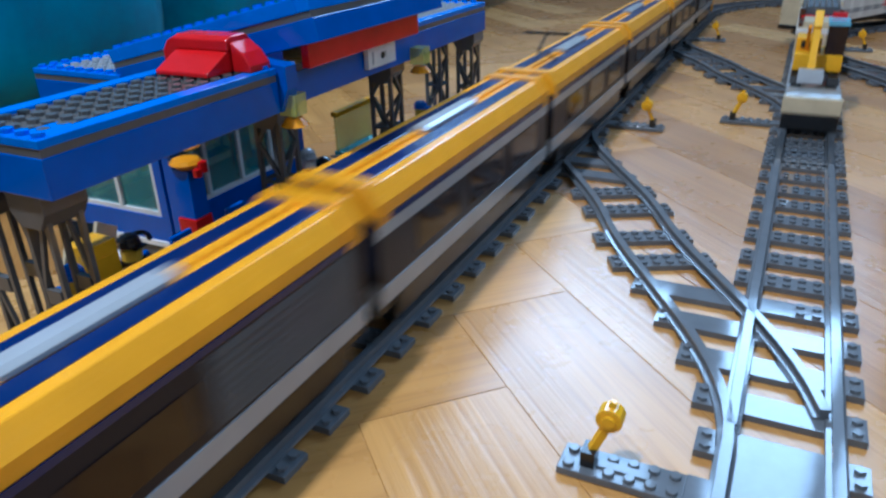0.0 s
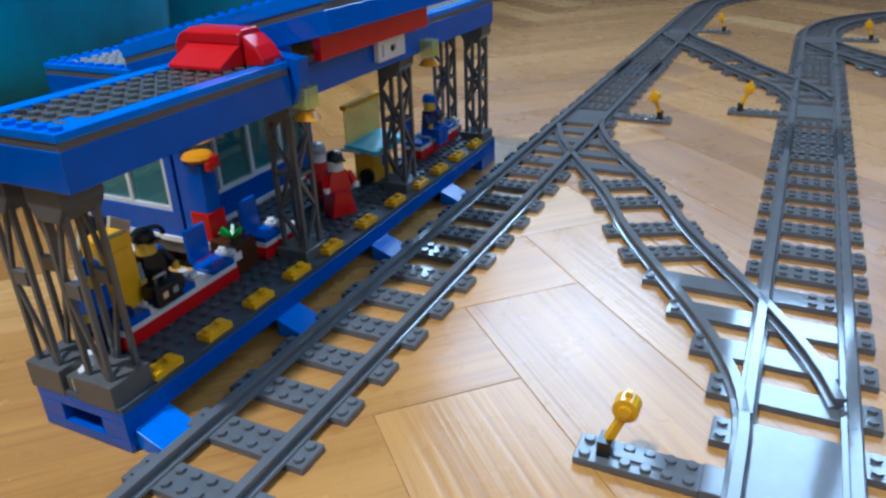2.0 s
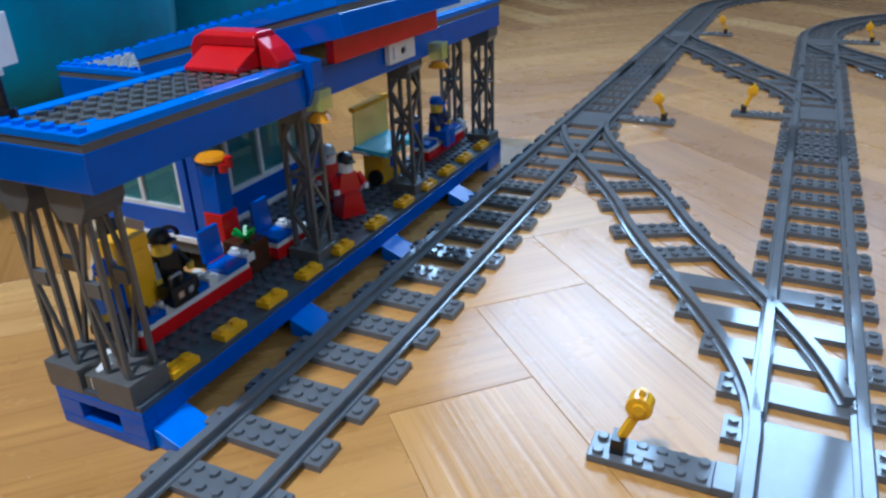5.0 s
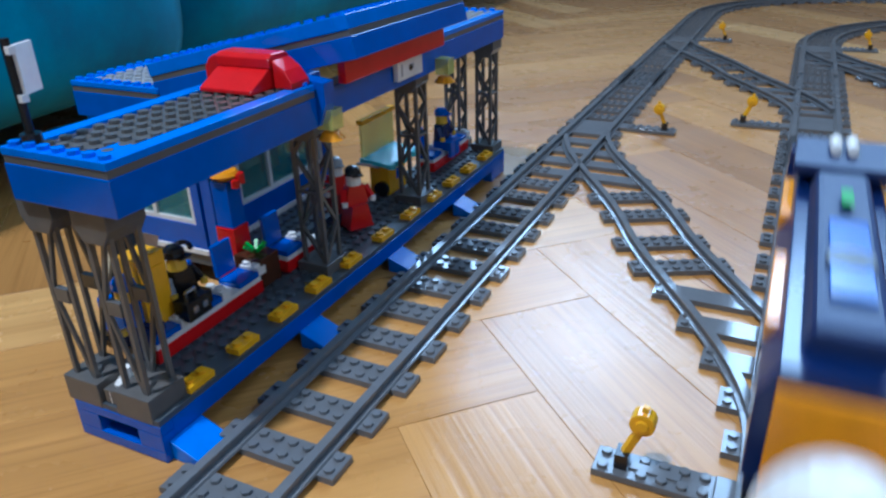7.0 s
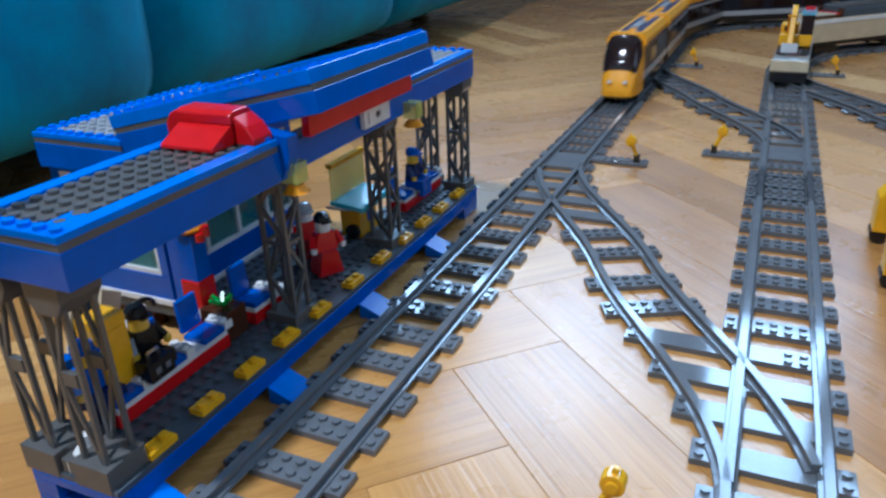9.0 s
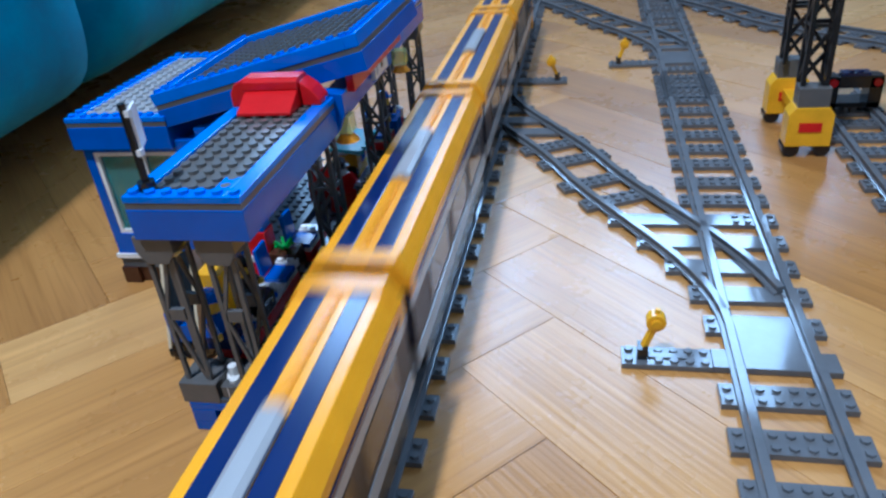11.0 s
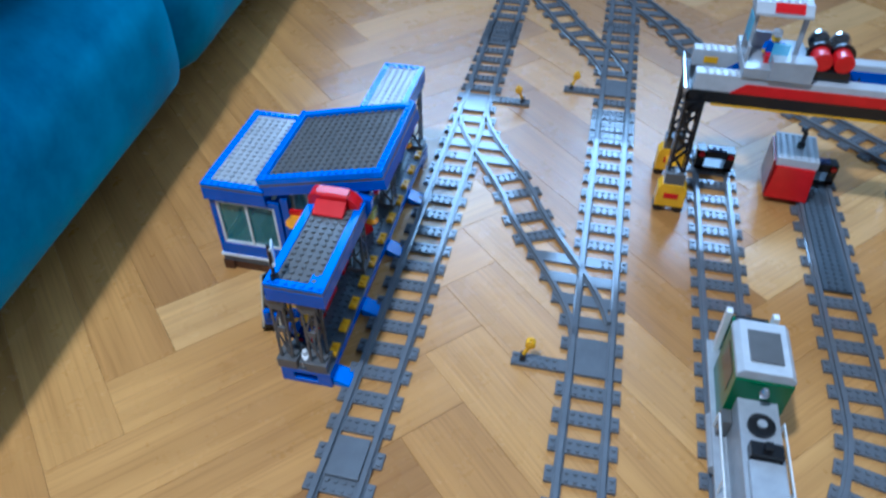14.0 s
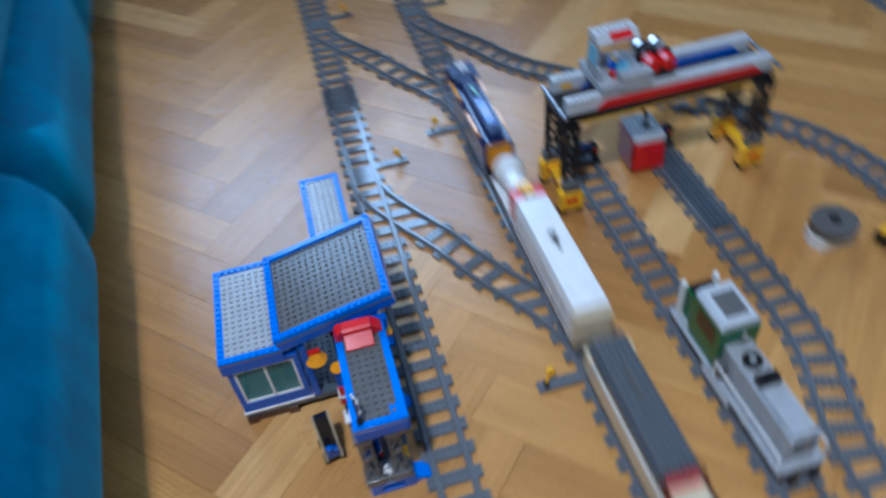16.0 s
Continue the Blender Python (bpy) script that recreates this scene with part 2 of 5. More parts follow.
# ---- room ----
def room():
    x0, x1, y0, y1, h, t = -2.6, 2.2, -2.6, 2.8, 2.75, 0.25

    def wall(name, boxes):
        s = Shape()
        for b in boxes:
            s.box(*[c / U for c in b])
        return tagged(part(name, s, "plaster"), "plain beige painted room wall", "wall", "", "structure")
    holes = [(x0, x0)] + [(a - 0.01, c + 0.01) for a, c in PANES] + [(x1, x1)]
    boxes = [(x0, x1, y1, y1 + t, 0, 1.32), (x0, x1, y1, y1 + t, 2.52, h)]
    for (a, c), (d, e) in zip(holes, holes[1:]):
        boxes.append((c, d, y1, y1 + t, 1.32, 2.52))
    wall("wall_north", boxes)
    wall("wall_south", [(x0, x1, y0 - t, y0, 0, h)])
    wall("wall_west", [(x0 - t, x0, y0 - t, y1 + t, 0, h)])
    # opening in the east wall is made up, cut for the added fill light
    wall("wall_east", [(x1, x1 + t, y0 - t, -1.0, 0, h), (x1, x1 + t, 0.6, y1 + t, 0, h), (x1, x1 + t, -1.0, 0.6, 0, 0.9), (x1, x1 + t, -1.0, 0.6, 2.2, h)])
    c = part("ceiling", Shape().box(*[v / U for v in (x0 - t, x1 + t, y0 - t, y1 + t, h, h + 0.2)]), "plaster")
    tagged(c, "plain beige painted ceiling", "ceiling", "", "structure")
    g = part("ground", Shape().box(*[v / U for v in (x0 - t, x1 + t, y0 - t, y1 + t, -0.12, -0.02)]), "plaster")
    tagged(g, "concrete slab under the parquet floor", "ground", "", "structure")


room()


# ---- track ----
GROUP = "toy railway tracks on the floor"


def sleeper_mesh(half=4.0, studs=True, inner=True):
    s = Shape().prism([(-half, 0), (half, 0), (half, 0.36), (half - 0.06, 0.42), (-half + 0.06, 0.42), (-half, 0.36)], -1, 1, "y")
    if studs:
        for j in (-0.5, 0.5):
            for i in ([-1.5, -0.5, 0.5, 1.5] if inner else []) + [-3.5, 3.5]:
                s.stud(i, j, 0.42, 6)
    me = s.mesh("sleeper")
    me.materials.append(M["rail"])
    return me


SLEEPER = sleeper_mesh()
PLAIN = sleeper_mesh(4.0, True, False)


def rail_shape(points, offset):
    """A rail with foot, web and head along (x, y, heading) points, offset to the side."""
    prof = [(-0.55, 0.42), (0.55, 0.42), (0.5, 0.55), (0.2, 0.62), (0.2, 0.9), (0.3, 0.95), (0.27, 1.12), (-0.27, 1.12), (-0.3, 0.95), (-0.2, 0.9), (-0.2, 0.62), (-0.5, 0.55)]
    s, n, vs, fs = Shape(), len(prof), [], []
    for x, y, a in points:
        nx, ny = math.cos(a), math.sin(a)      # to the right of the heading (heading a is turned from +y to the left)
        vs += [(x + nx * (offset + p), y + ny * (offset + p), z) for p, z in prof]
    for k in range(len(points) - 1):
        fs += [(k * n + i, k * n + (i + 1) % n, (k + 1) * n + (i + 1) % n, (k + 1) * n + i) for i in range(n)]
    m = (len(points) - 1) * n
    fs += [tuple(range(n))[::-1], tuple(range(m, m + n))]
    return s.add(vs, fs)


def line(x, y, a, length):
    """Points of a straight run: heading a in radians, turned from +y to the left."""
    return [(x - math.sin(a) * length * k, y + math.cos(a) * length * k, a) for k in (0, 1)]


def arc(x, y, a, turn, r=40.0, n=6):
    """Points of a curve of radius r that turns by turn radians (left positive)."""
    sgn = 1 if turn > 0 else -1
    cx, cy = x - sgn * r * math.cos(a), y - sgn * r * math.sin(a)
    return [(cx + sgn * r * math.cos(a + turn * k / n), cy + sgn * r * math.sin(a + turn * k / n), a + turn * k / n) for k in range(n + 1)]


def straight_track():
    """One straight piece, sixteen studs long."""
    t = thing("straight_track", "dark grey toy train straight track on the parquet", "train track", GROUP)
    for side in (-2.5, 2.5):
        part("rail", rail_shape(line(0, 0, 0, 16), side), "rail", t)
    for k in range(4):
        part("sleeper", SLEEPER, "rail", t, at=st(0, 2 + 4 * k))
    return t


def curved_track(turn):
    t = thing("curved_track", "dark grey toy train curved track on the parquet", "train track", GROUP)
    pts = arc(0, 0, 0, turn)
    for side in (-2.5, 2.5):
        part("rail", rail_shape(pts, side), "rail", t)
    for k in range(4):
        x, y, a = arc(0, 0, 0, turn * (k + 0.5) / 4)[-1]
        part("sleeper", SLEEPER, "rail", t, at=st(x, y, 0, math.degrees(a)))
    return t


STEP = radians(22.5)
STRAIGHT, LEFT, RIGHT = straight_track(), curved_track(STEP), curved_track(-STEP)
USED = set()


def lay(proto, x, y, a=0.0):
    m = st(x, y, 0, math.degrees(a))
    if proto not in USED:
        USED.add(proto)
        proto.matrix_basis = m
        return proto
    return copy_thing(proto, m)


def run(x, y, a, n):
    """n straight pieces on end; gives the far end."""
    for k in range(n):
        lay(STRAIGHT, x, y, a)
        x, y = x - math.sin(a) * 16, y + math.cos(a) * 16
    return x, y, a


def bend(x, y, a, n, left):
    for k in range(n):
        lay(LEFT if left else RIGHT, x, y, a)
        x, y, a = arc(x, y, a, STEP if left else -STEP)[-1]
    return x, y, a


def switch_track(hand):
    """A set of points, toe at the origin, heading +y; hand +1: the branch leaves to the left (-x)."""
    t = thing("switch_track", "dark grey toy train switch with a yellow lever", "train switch", GROUP)
    part("rail", rail_shape(line(0, 0, 0, 32), 2.5 * hand), "rail", t)
    # the branch: straight lead, curve, straight end
    lead, y0, y1, off = [(0, 0, 0)], 5.0, 32.7, 12.96
    for k in range(15):
        q = k / 14
        f = off * (3 * q * q - 2 * q ** 3) + math.tan(STEP) * (y1 - y0) * (q ** 3 - q * q)
        d = off * (6 * q - 6 * q * q) / (y1 - y0) + math.tan(STEP) * (3 * q * q - 2 * q)
        lead.append((-hand * f, y0 + (y1 - y0) * q, hand * math.atan(d)))
    part("rail", rail_shape(lead, -2.5 * hand), "rail", t)
    part("rail", rail_shape([p for p in line(0, 6.5, 0, 25.5)], -2.5 * hand), "rail", t)
    part("rail", rail_shape(lead[3:], 2.5 * hand), "rail", t)
    # plate between the rails at the toe, lever arm
    part("base_plate", Shape().prism([(-4, 0.5), (4, 0.5), (4, 2.5), (2.1, 2.5), (2.1, 6.6), (-2.1, 6.6), (-2.1, 2.5), (-4, 2.5)], 0, 0.5, "z"), "rail", t, bevel=0.05)
    stand = Shape().box(*sorted((-4 * hand, -10 * hand)), 0.5, 2.5, 0, 0.42) if hand < 0 else Shape().box(-10, -4, 0.5, 2.5, 0, 0.42)
    h = -hand
    stand.box(*sorted((h * 5.6, h * 8.2)), 1.2, 1.8, 0.42, 0.55)
    for i in (4.5, 5.5, 6.5, 7.5, 9.5):
        stand.stud(h * i, 0.95, 0.42)
        stand.stud(h * i, 2.05, 0.42)
    plate = part("lever_plate", stand, "rail", t, "dark grey studded plate of the lever", 0.05)
    seat = Shape().cbox(h * 8.6, 1.5, 0.42, 0.7, 1.0, 0.9)
    part("lever_seat", seat, "black", plate, "black lever hinge")
    lev = Shape().strut((h * 8.6, 1.5, 1.0), (h * 7.9, 1.8, 2.7), 0.42).cyl(h * 7.8, 1.45, 3.15, 0.66, 0.9, 14, "y").cyl(h * 7.8, 1.3, 3.15, 0.34, 1.2, 10, "y").strut((h * 7.8, 1.9, 3.6), (h * 7.7, 1.9, 4.1), 0.34)
    part("lever", lev, "yellow", plate, "yellow lever with a round head", 0.04)
    # sleepers: plain ones under both routes
    for k in range(1, 8):
        yy = 1.5 + 4 * k
        bx = next((abs(p[0]) + (abs(q[0]) - abs(p[0])) * (yy - p[1]) / (q[1] - p[1]) for p, q in zip(lead, lead[1:]) if p[1] <= yy <= q[1]), 12.9)
        if bx < 7.4:
            s = Shape().box(*sorted((4 * hand, -hand * (4 + bx))), yy - 1, yy + 1, 0, 0.42)
            for j in (-0.5, 0.5):
                s.stud(3.5 * hand, yy + j, 0.42, 6)
                s.stud(-hand * (3.5 + bx), yy + j, 0.42, 6)
            if k > 4:
                for i in (0.5, 1.5):
                    for j in (-0.5, 0.5):
                        s.stud(i * hand, yy + j, 0.42, 6)
            part("sleeper", s, "rail", t)
        else:
            part("sleeper", SLEEPER, "rail", t, at=st(0, yy))
            part("sleeper", SLEEPER, "rail", t, at=st(-hand * (bx + 0.3), yy + 0.4, 0, 26 * hand))
    return t


def tracks():
    sl = switch_track(1)       # branch to the left of its heading
    toe_b, toe_a = 11.2, 76.5
    sl.matrix_basis = st(XB, toe_b)
    copy_thing(sl, st(XA, toe_a, 0, 180))
    copy_thing(sl, st(XB, 80.5))
    copy_thing(sl, st(XA, 145.8, 0, 180))
    copy_thing(sl, st(XB, 142.0, 0, 180))
    # track past the station, both ways from the switches
    run(XA, -131.5, 0, 11)
    run(XA, toe_a, 0, 2)
    lay(STRAIGHT, XA, 97.8)
    run(XA, 145.8, 0, 2)
    x, y, a = bend(XA, 177.8, 0, 4, False)
    x, y, a = run(x, y, a, 5)
    x, y, a = bend(x, y, a, 4, False)
    run(x, y, a, 5)
    run(XB, -164.8, 0, 11)
    run(XB, 43.2, 0, 2)
    lay(STRAIGHT, XB, 64.5)
    x, y, a = bend(XB, 142.0, 0, 4, False)
    x, y, a = run(x, y, a, 2)
    x, y, a = bend(x, y, a, 4, False)
    run(x, y, a, 8)
    # branch across the floor behind the crane
    x, y, a = bend(XB + 12.96, 142.0 - 32.7, math.pi + STEP, 1, True)
    x, y, a = run(x, y, a, 3)
    x, y, a = bend(x, y, a, 2, False)
    run(x, y, a, 3)
    # two sidings
    run(XC, -46, 0, 7)
    x, y, a = run(XD, 62, math.pi, 3)
    x, y, a = bend(x, y, a, 1, False)
    x, y, a = bend(x, y, a, 1, True)
    x, y, a = run(x, y, a, 1)
    # far halves of both ovals, behind the camera
    x, y, a = run(160.0, 97.8, math.pi, 14)
    x, y, a = bend(x, y, a, 4, False)
    x, y, a = run(x, y, a, 5)
    bend(x, y, a, 4, False)
    x, y, a = run(XB + 112.0, 14.0, math.pi, 11)
    x, y, a = bend(x, y, a, 4, False)
    x, y, a = run(x, y, a, 2)
    bend(x, y, a, 4, False)


tracks()


# ---- floor ----
def parquet():
    """Oak staves laid herringbone, joints slightly open, each stave a hair off level."""
    rnd = random.Random(3)
    w, n = 0.0723, 6
    ang = radians(45.6)
    ox, oy = 0.089 - n * w * math.cos(ang), 0.140 - n * w * math.sin(ang)
    near, rest = [], []
    R = 66
    seen = set()
    for i in range(-R, R):
        for j in range(-R, R):
            d = (i - j) % (2 * n)
            if d < n:
                key = ("h", i - d, j)
            else:
                key = ("v", i, j - (2 * n - 1 - d))
            if key in seen:
                continue
            seen.add(key)
            k, a, b = key
            cu, cv = ((a + n / 2) * w, (b + 0.5) * w) if k == "h" else ((a + 0.5) * w, (b + n / 2) * w)
            x, y = ox + cu * math.cos(ang) - cv * math.sin(ang), oy + cu * math.sin(ang) + cv * math.cos(ang)
            if not (-2.55 < x < 2.15 and -2.55 < y < 2.75):
                continue
            turn = ang if k == "h" else ang + math.pi / 2
            (near if -1.0 < x < 1.0 and -0.6 < y < 1.9 and len(near) < 290 else rest).append((x, y, turn))
    floor = new("floor")
    tagged(floor, "worn satin oak herringbone parquet floor", "floor", "", "structure")
    g = 0.0002
    hl, hw, c = n * w / 2 - g / 2, w / 2 - g / 2, 0.00022

    def stave(me_v, me_f, x, y, a, tilt, grain):
        k = len(me_v)
        ca, sa = math.cos(a), math.sin(a)
        for px, py, z in [(-hl, -hw, -0.012), (hl, -hw, -0.012), (hl, hw, -0.012), (-hl, hw, -0.012),
                          (-hl, -hw, -c), (hl, -hw, -c), (hl, hw, -c), (-hl, hw, -c),
                          (-hl + c, -hw + c, 0), (hl - c, -hw + c, 0), (hl - c, hw - c, 0), (-hl + c, hw - c, 0)]:
            me_v.append((x + px * ca - py * sa, y + px * sa + py * ca, z - tilt))
            grain.append((px, py, 0))
        for r in (0, 4):
            me_f.extend([(k + r + i, k + r + (i + 1) % 4, k + r + 4 + (i + 1) % 4, k + r + 4 + i) for i in range(4)])
        me_f.append((k + 8, k + 9, k + 10, k + 11))

    def finish(name, v, f, grain):
        me = bpy.data.meshes.new(name)
        me.from_pydata(v, [], f)
        att = me.attributes.new("grain", "FLOAT_VECTOR", "POINT")
        att.data.foreach_set("vector", np.array(grain, dtype=np.float32).ravel())
        me.materials.append(M["oak"])
        me.update()
        return me
    v, f, gr = [], [], []
    stave(v, f, 0, 0, 0, 0, gr)
    one = finish("stave", v, f, gr)
    for x, y, a in near:
        ob = new("stave", one)
        ob.parent = floor
        ob.matrix_basis = pose(x, y, -rnd.random() * 0.0003, 0, 0, math.degrees(a) + 180 * rnd.randint(0, 1))
    v, f, gr = [], [], []
    for x, y, a in rest:
        stave(v, f, x, y, a, rnd.random() * 0.0003, gr)
    ob = new("staves", finish("staves", v, f, gr))
    ob.parent = floor
    tagged(ob, "oak parquet staves", kind="stuff")


def sofa():
    t = thing("sofa", "teal velvet modular sofa with bulging seams standing on the parquet", "sofa", "", pose(-0.342, 0.0, 0, 0, 0, 5.2))

    def bulge(name, y0, y1, z0, z1, x0, x1, soft, label=""):
        """A stuffed block with rounded, swollen faces."""
        n = 14
        vs, fs = [], []
        bm = bmesh.new()
        bmesh.ops.create_cube(bm, size=2)
        bmesh.ops.subdivide_edges(bm, edges=bm.edges[:], cuts=n, use_grid_fill=True)
        for vert in bm.verts:
            p = vert.co
            q = [math.copysign(1 - (1 - abs(c)) ** 1.0, c) for c in p]
            # round the long edges, and the ends a little less
            k = (abs(q[0]) ** 6 + abs(q[2]) ** 6) ** (1 / 6)
            q = [q[0] / max(k, 1), q[1], q[2] / max(k, 1)]
            end = max(0.0, (abs(q[1]) - 0.86) / 0.14) ** 3
            puff = soft * (1 - 0.45 * abs(q[1]) ** 14) * (1 - abs(q[2]) ** 3) - 0.012 * end
            x = (x0 + x1) / 2 + (x1 - x0) / 2 * q[0] + (puff if p.x > 0 else 0)
            y = (y0 + y1) / 2 + (y1 - y0) / 2 * q[1]
            z = (z0 + z1) / 2 + (z1 - z0) / 2 * q[2] + (soft * 0.6 * (1 - abs(q[0]) ** 3) * (1 - 0.5 * abs(q[1]) ** 14) - 0.012 * end if p.z > 0 else 0)
            x += 0.006 * noise.noise((y * 3, z * 5, x0 * 7))
            vert.co = (x, y, z)
        me = bpy.data.meshes.new(name)
        bm.to_mesh(me)
        bm.free()
        for poly in me.polygons:
            poly.use_smooth = True
        me.materials.append(M["velvet"])
        return part(name, me, "velvet", t, label)
    for k, (a, b) in enumerate(((-1.5, -0.2), (-0.2, 0.455), (0.455, 1.1), (1.1, 1.75))):
        bulge("front_panel", a, b, 0.04, 0.275, -0.8, -0.035, 0.04)
        bulge("seat_cushion", a, b, 0.28, 0.47, -0.8, -0.06, 0.05)
        bulge("back_cushion", a, b, 0.46, 0.85, -1.05, -0.7, 0.04)
    bulge("armrest", 1.75, 1.95, 0.055, 0.62, -1.05, -0.02, 0.02)
    for y in (-1.5, 0.0, 1.2, 1.85):
        s = Shape().cyl(0, 0, 0, 3, 8.5, 12)
        for x in (-0.25, -0.95):
            part("foot", s, "black", t, "black round sofa foot", at=pose(x, y, 0))


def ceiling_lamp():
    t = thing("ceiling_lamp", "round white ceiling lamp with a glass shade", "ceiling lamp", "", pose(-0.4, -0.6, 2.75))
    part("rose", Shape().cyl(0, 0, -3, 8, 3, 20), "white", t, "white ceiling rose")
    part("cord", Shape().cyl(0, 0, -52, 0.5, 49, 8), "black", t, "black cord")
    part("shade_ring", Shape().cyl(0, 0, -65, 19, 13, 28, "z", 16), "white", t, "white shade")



sofa()
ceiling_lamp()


# ---- station ----
def lattice(s, x, y, z0, z1, w=2.0, d=2.0, bar=0.34, bays=4, ring=True):
    """A four-post lattice tower leg with zigzag braces on each face."""
    c = [(x - w / 2, y - d / 2), (x + w / 2, y - d / 2), (x + w / 2, y + d / 2), (x - w / 2, y + d / 2)]
    for px, py in c:
        s.strut((px, py, z0), (px, py, z1), bar)
    h = (z1 - z0) / bays
    for k in range(bays):
        for i in range(4) if ring else (0, 2):
            p, q = c[i], c[(i + 1) % 4]
            a, b = (p, q) if (k + i) % 2 else (q, p)
            s.strut((*a, z0 + h * k), (*b, z0 + h * (k + 1)), bar * 0.8)
    for i in range(4 if ring else 0):
        p, q = c[i], c[(i + 1) % 4]
        s.strut((*p, (z0 + z1) / 2), (*q, (z0 + z1) / 2), bar * 0.8)
    return s


def slab_roof(t, name, x0, x1, y0, y1, z0, field, label, smooth=False):
    """A flat roof: blue fascia, dark band, studded blue rim and a studded grey field."""
    r = part(name, Shape().box(x0, x1, y0, y1, z0, z0 + 1.9), "blue", t, label, 0.05)
    part("band", Shape().box(x0 + 0.05, x1 - 0.05, y0 + 0.05, y1 - 0.05, z0 + 1.9, z0 + 2.3), "dark", r, "dark grey stripe")
    part("rim", Shape().box(x0, x0 + 1, y0, y1, z0 + 2.3, z0 + 2.7).box(x1 - 1, x1, y0, y1, z0 + 2.3, z0 + 2.7).box(x0 + 1, x1 - 1, y0, y0 + 1, z0 + 2.3, z0 + 2.7).box(x0 + 1, x1 - 1, y1 - 1, y1, z0 + 2.3, z0 + 2.7), "azure", r, "bright blue rim", 0.04)
    f = Shape().box(x0 + 1, x1 - 1, y0 + 1, y1 - 1, z0 + 2.3, z0 + 2.5)
    f.studs(x0 + 1, x1 - 1, y0 + 1, y1 - 1, z0 + 2.5)
    part("field", f, field, r, "studded grey roof field")
    rs = Shape()
    for i in range(int(x1 - x0)):
        rs.stud(x0 + i + 0.5, y0 + 0.5, z0 + 2.7)
        rs.stud(x0 + i + 0.5, y1 - 0.5, z0 + 2.7)
    for j in range(1, 1 if smooth else int(y1 - y0) - 1):
        rs.stud(x0 + 0.5, y0 + j + 0.5, z0 + 2.7)
    tagged(part("rim_studs", rs, "azure", r, "blue studs"), kind="stuff")
    return r


def window(t, name, x0, x1, y0, y1, z0, z1, mull, glass, frame="white"):
    """A framed window in a wall that is thin in x or in y; mull: where the bars between the panes stand."""
    f = Shape()
    b = 0.35
    alongx = (x1 - x0) > (y1 - y0)
    f.box(x0, x1, y0, y1, z0, z0 + b).box(x0, x1, y0, y1, z1 - b, z1)
    ends = [(x0 if alongx else y0)] + list(mull) + [(x1 if alongx else y1) - b]
    for e in ends:
        f.box(*((e, e + b, y0, y1) if alongx else (x0, x1, e, e + b)), z0 + b, z1 - b)
    w = part(name, f, frame, t, "window with a " + frame + " frame")
    for a, c in zip(ends, ends[1:]):
        if alongx:
            p = Shape().box(a + b, c, (y0 + y1) / 2 - 0.06, (y0 + y1) / 2 + 0.06, z0 + b, z1 - b)
        else:
            p = Shape().box((x0 + x1) / 2 - 0.06, (x0 + x1) / 2 + 0.06, a + b, c, z0 + b, z1 - b)
        part("pane", p, glass, w, "clear plastic pane")
    return w


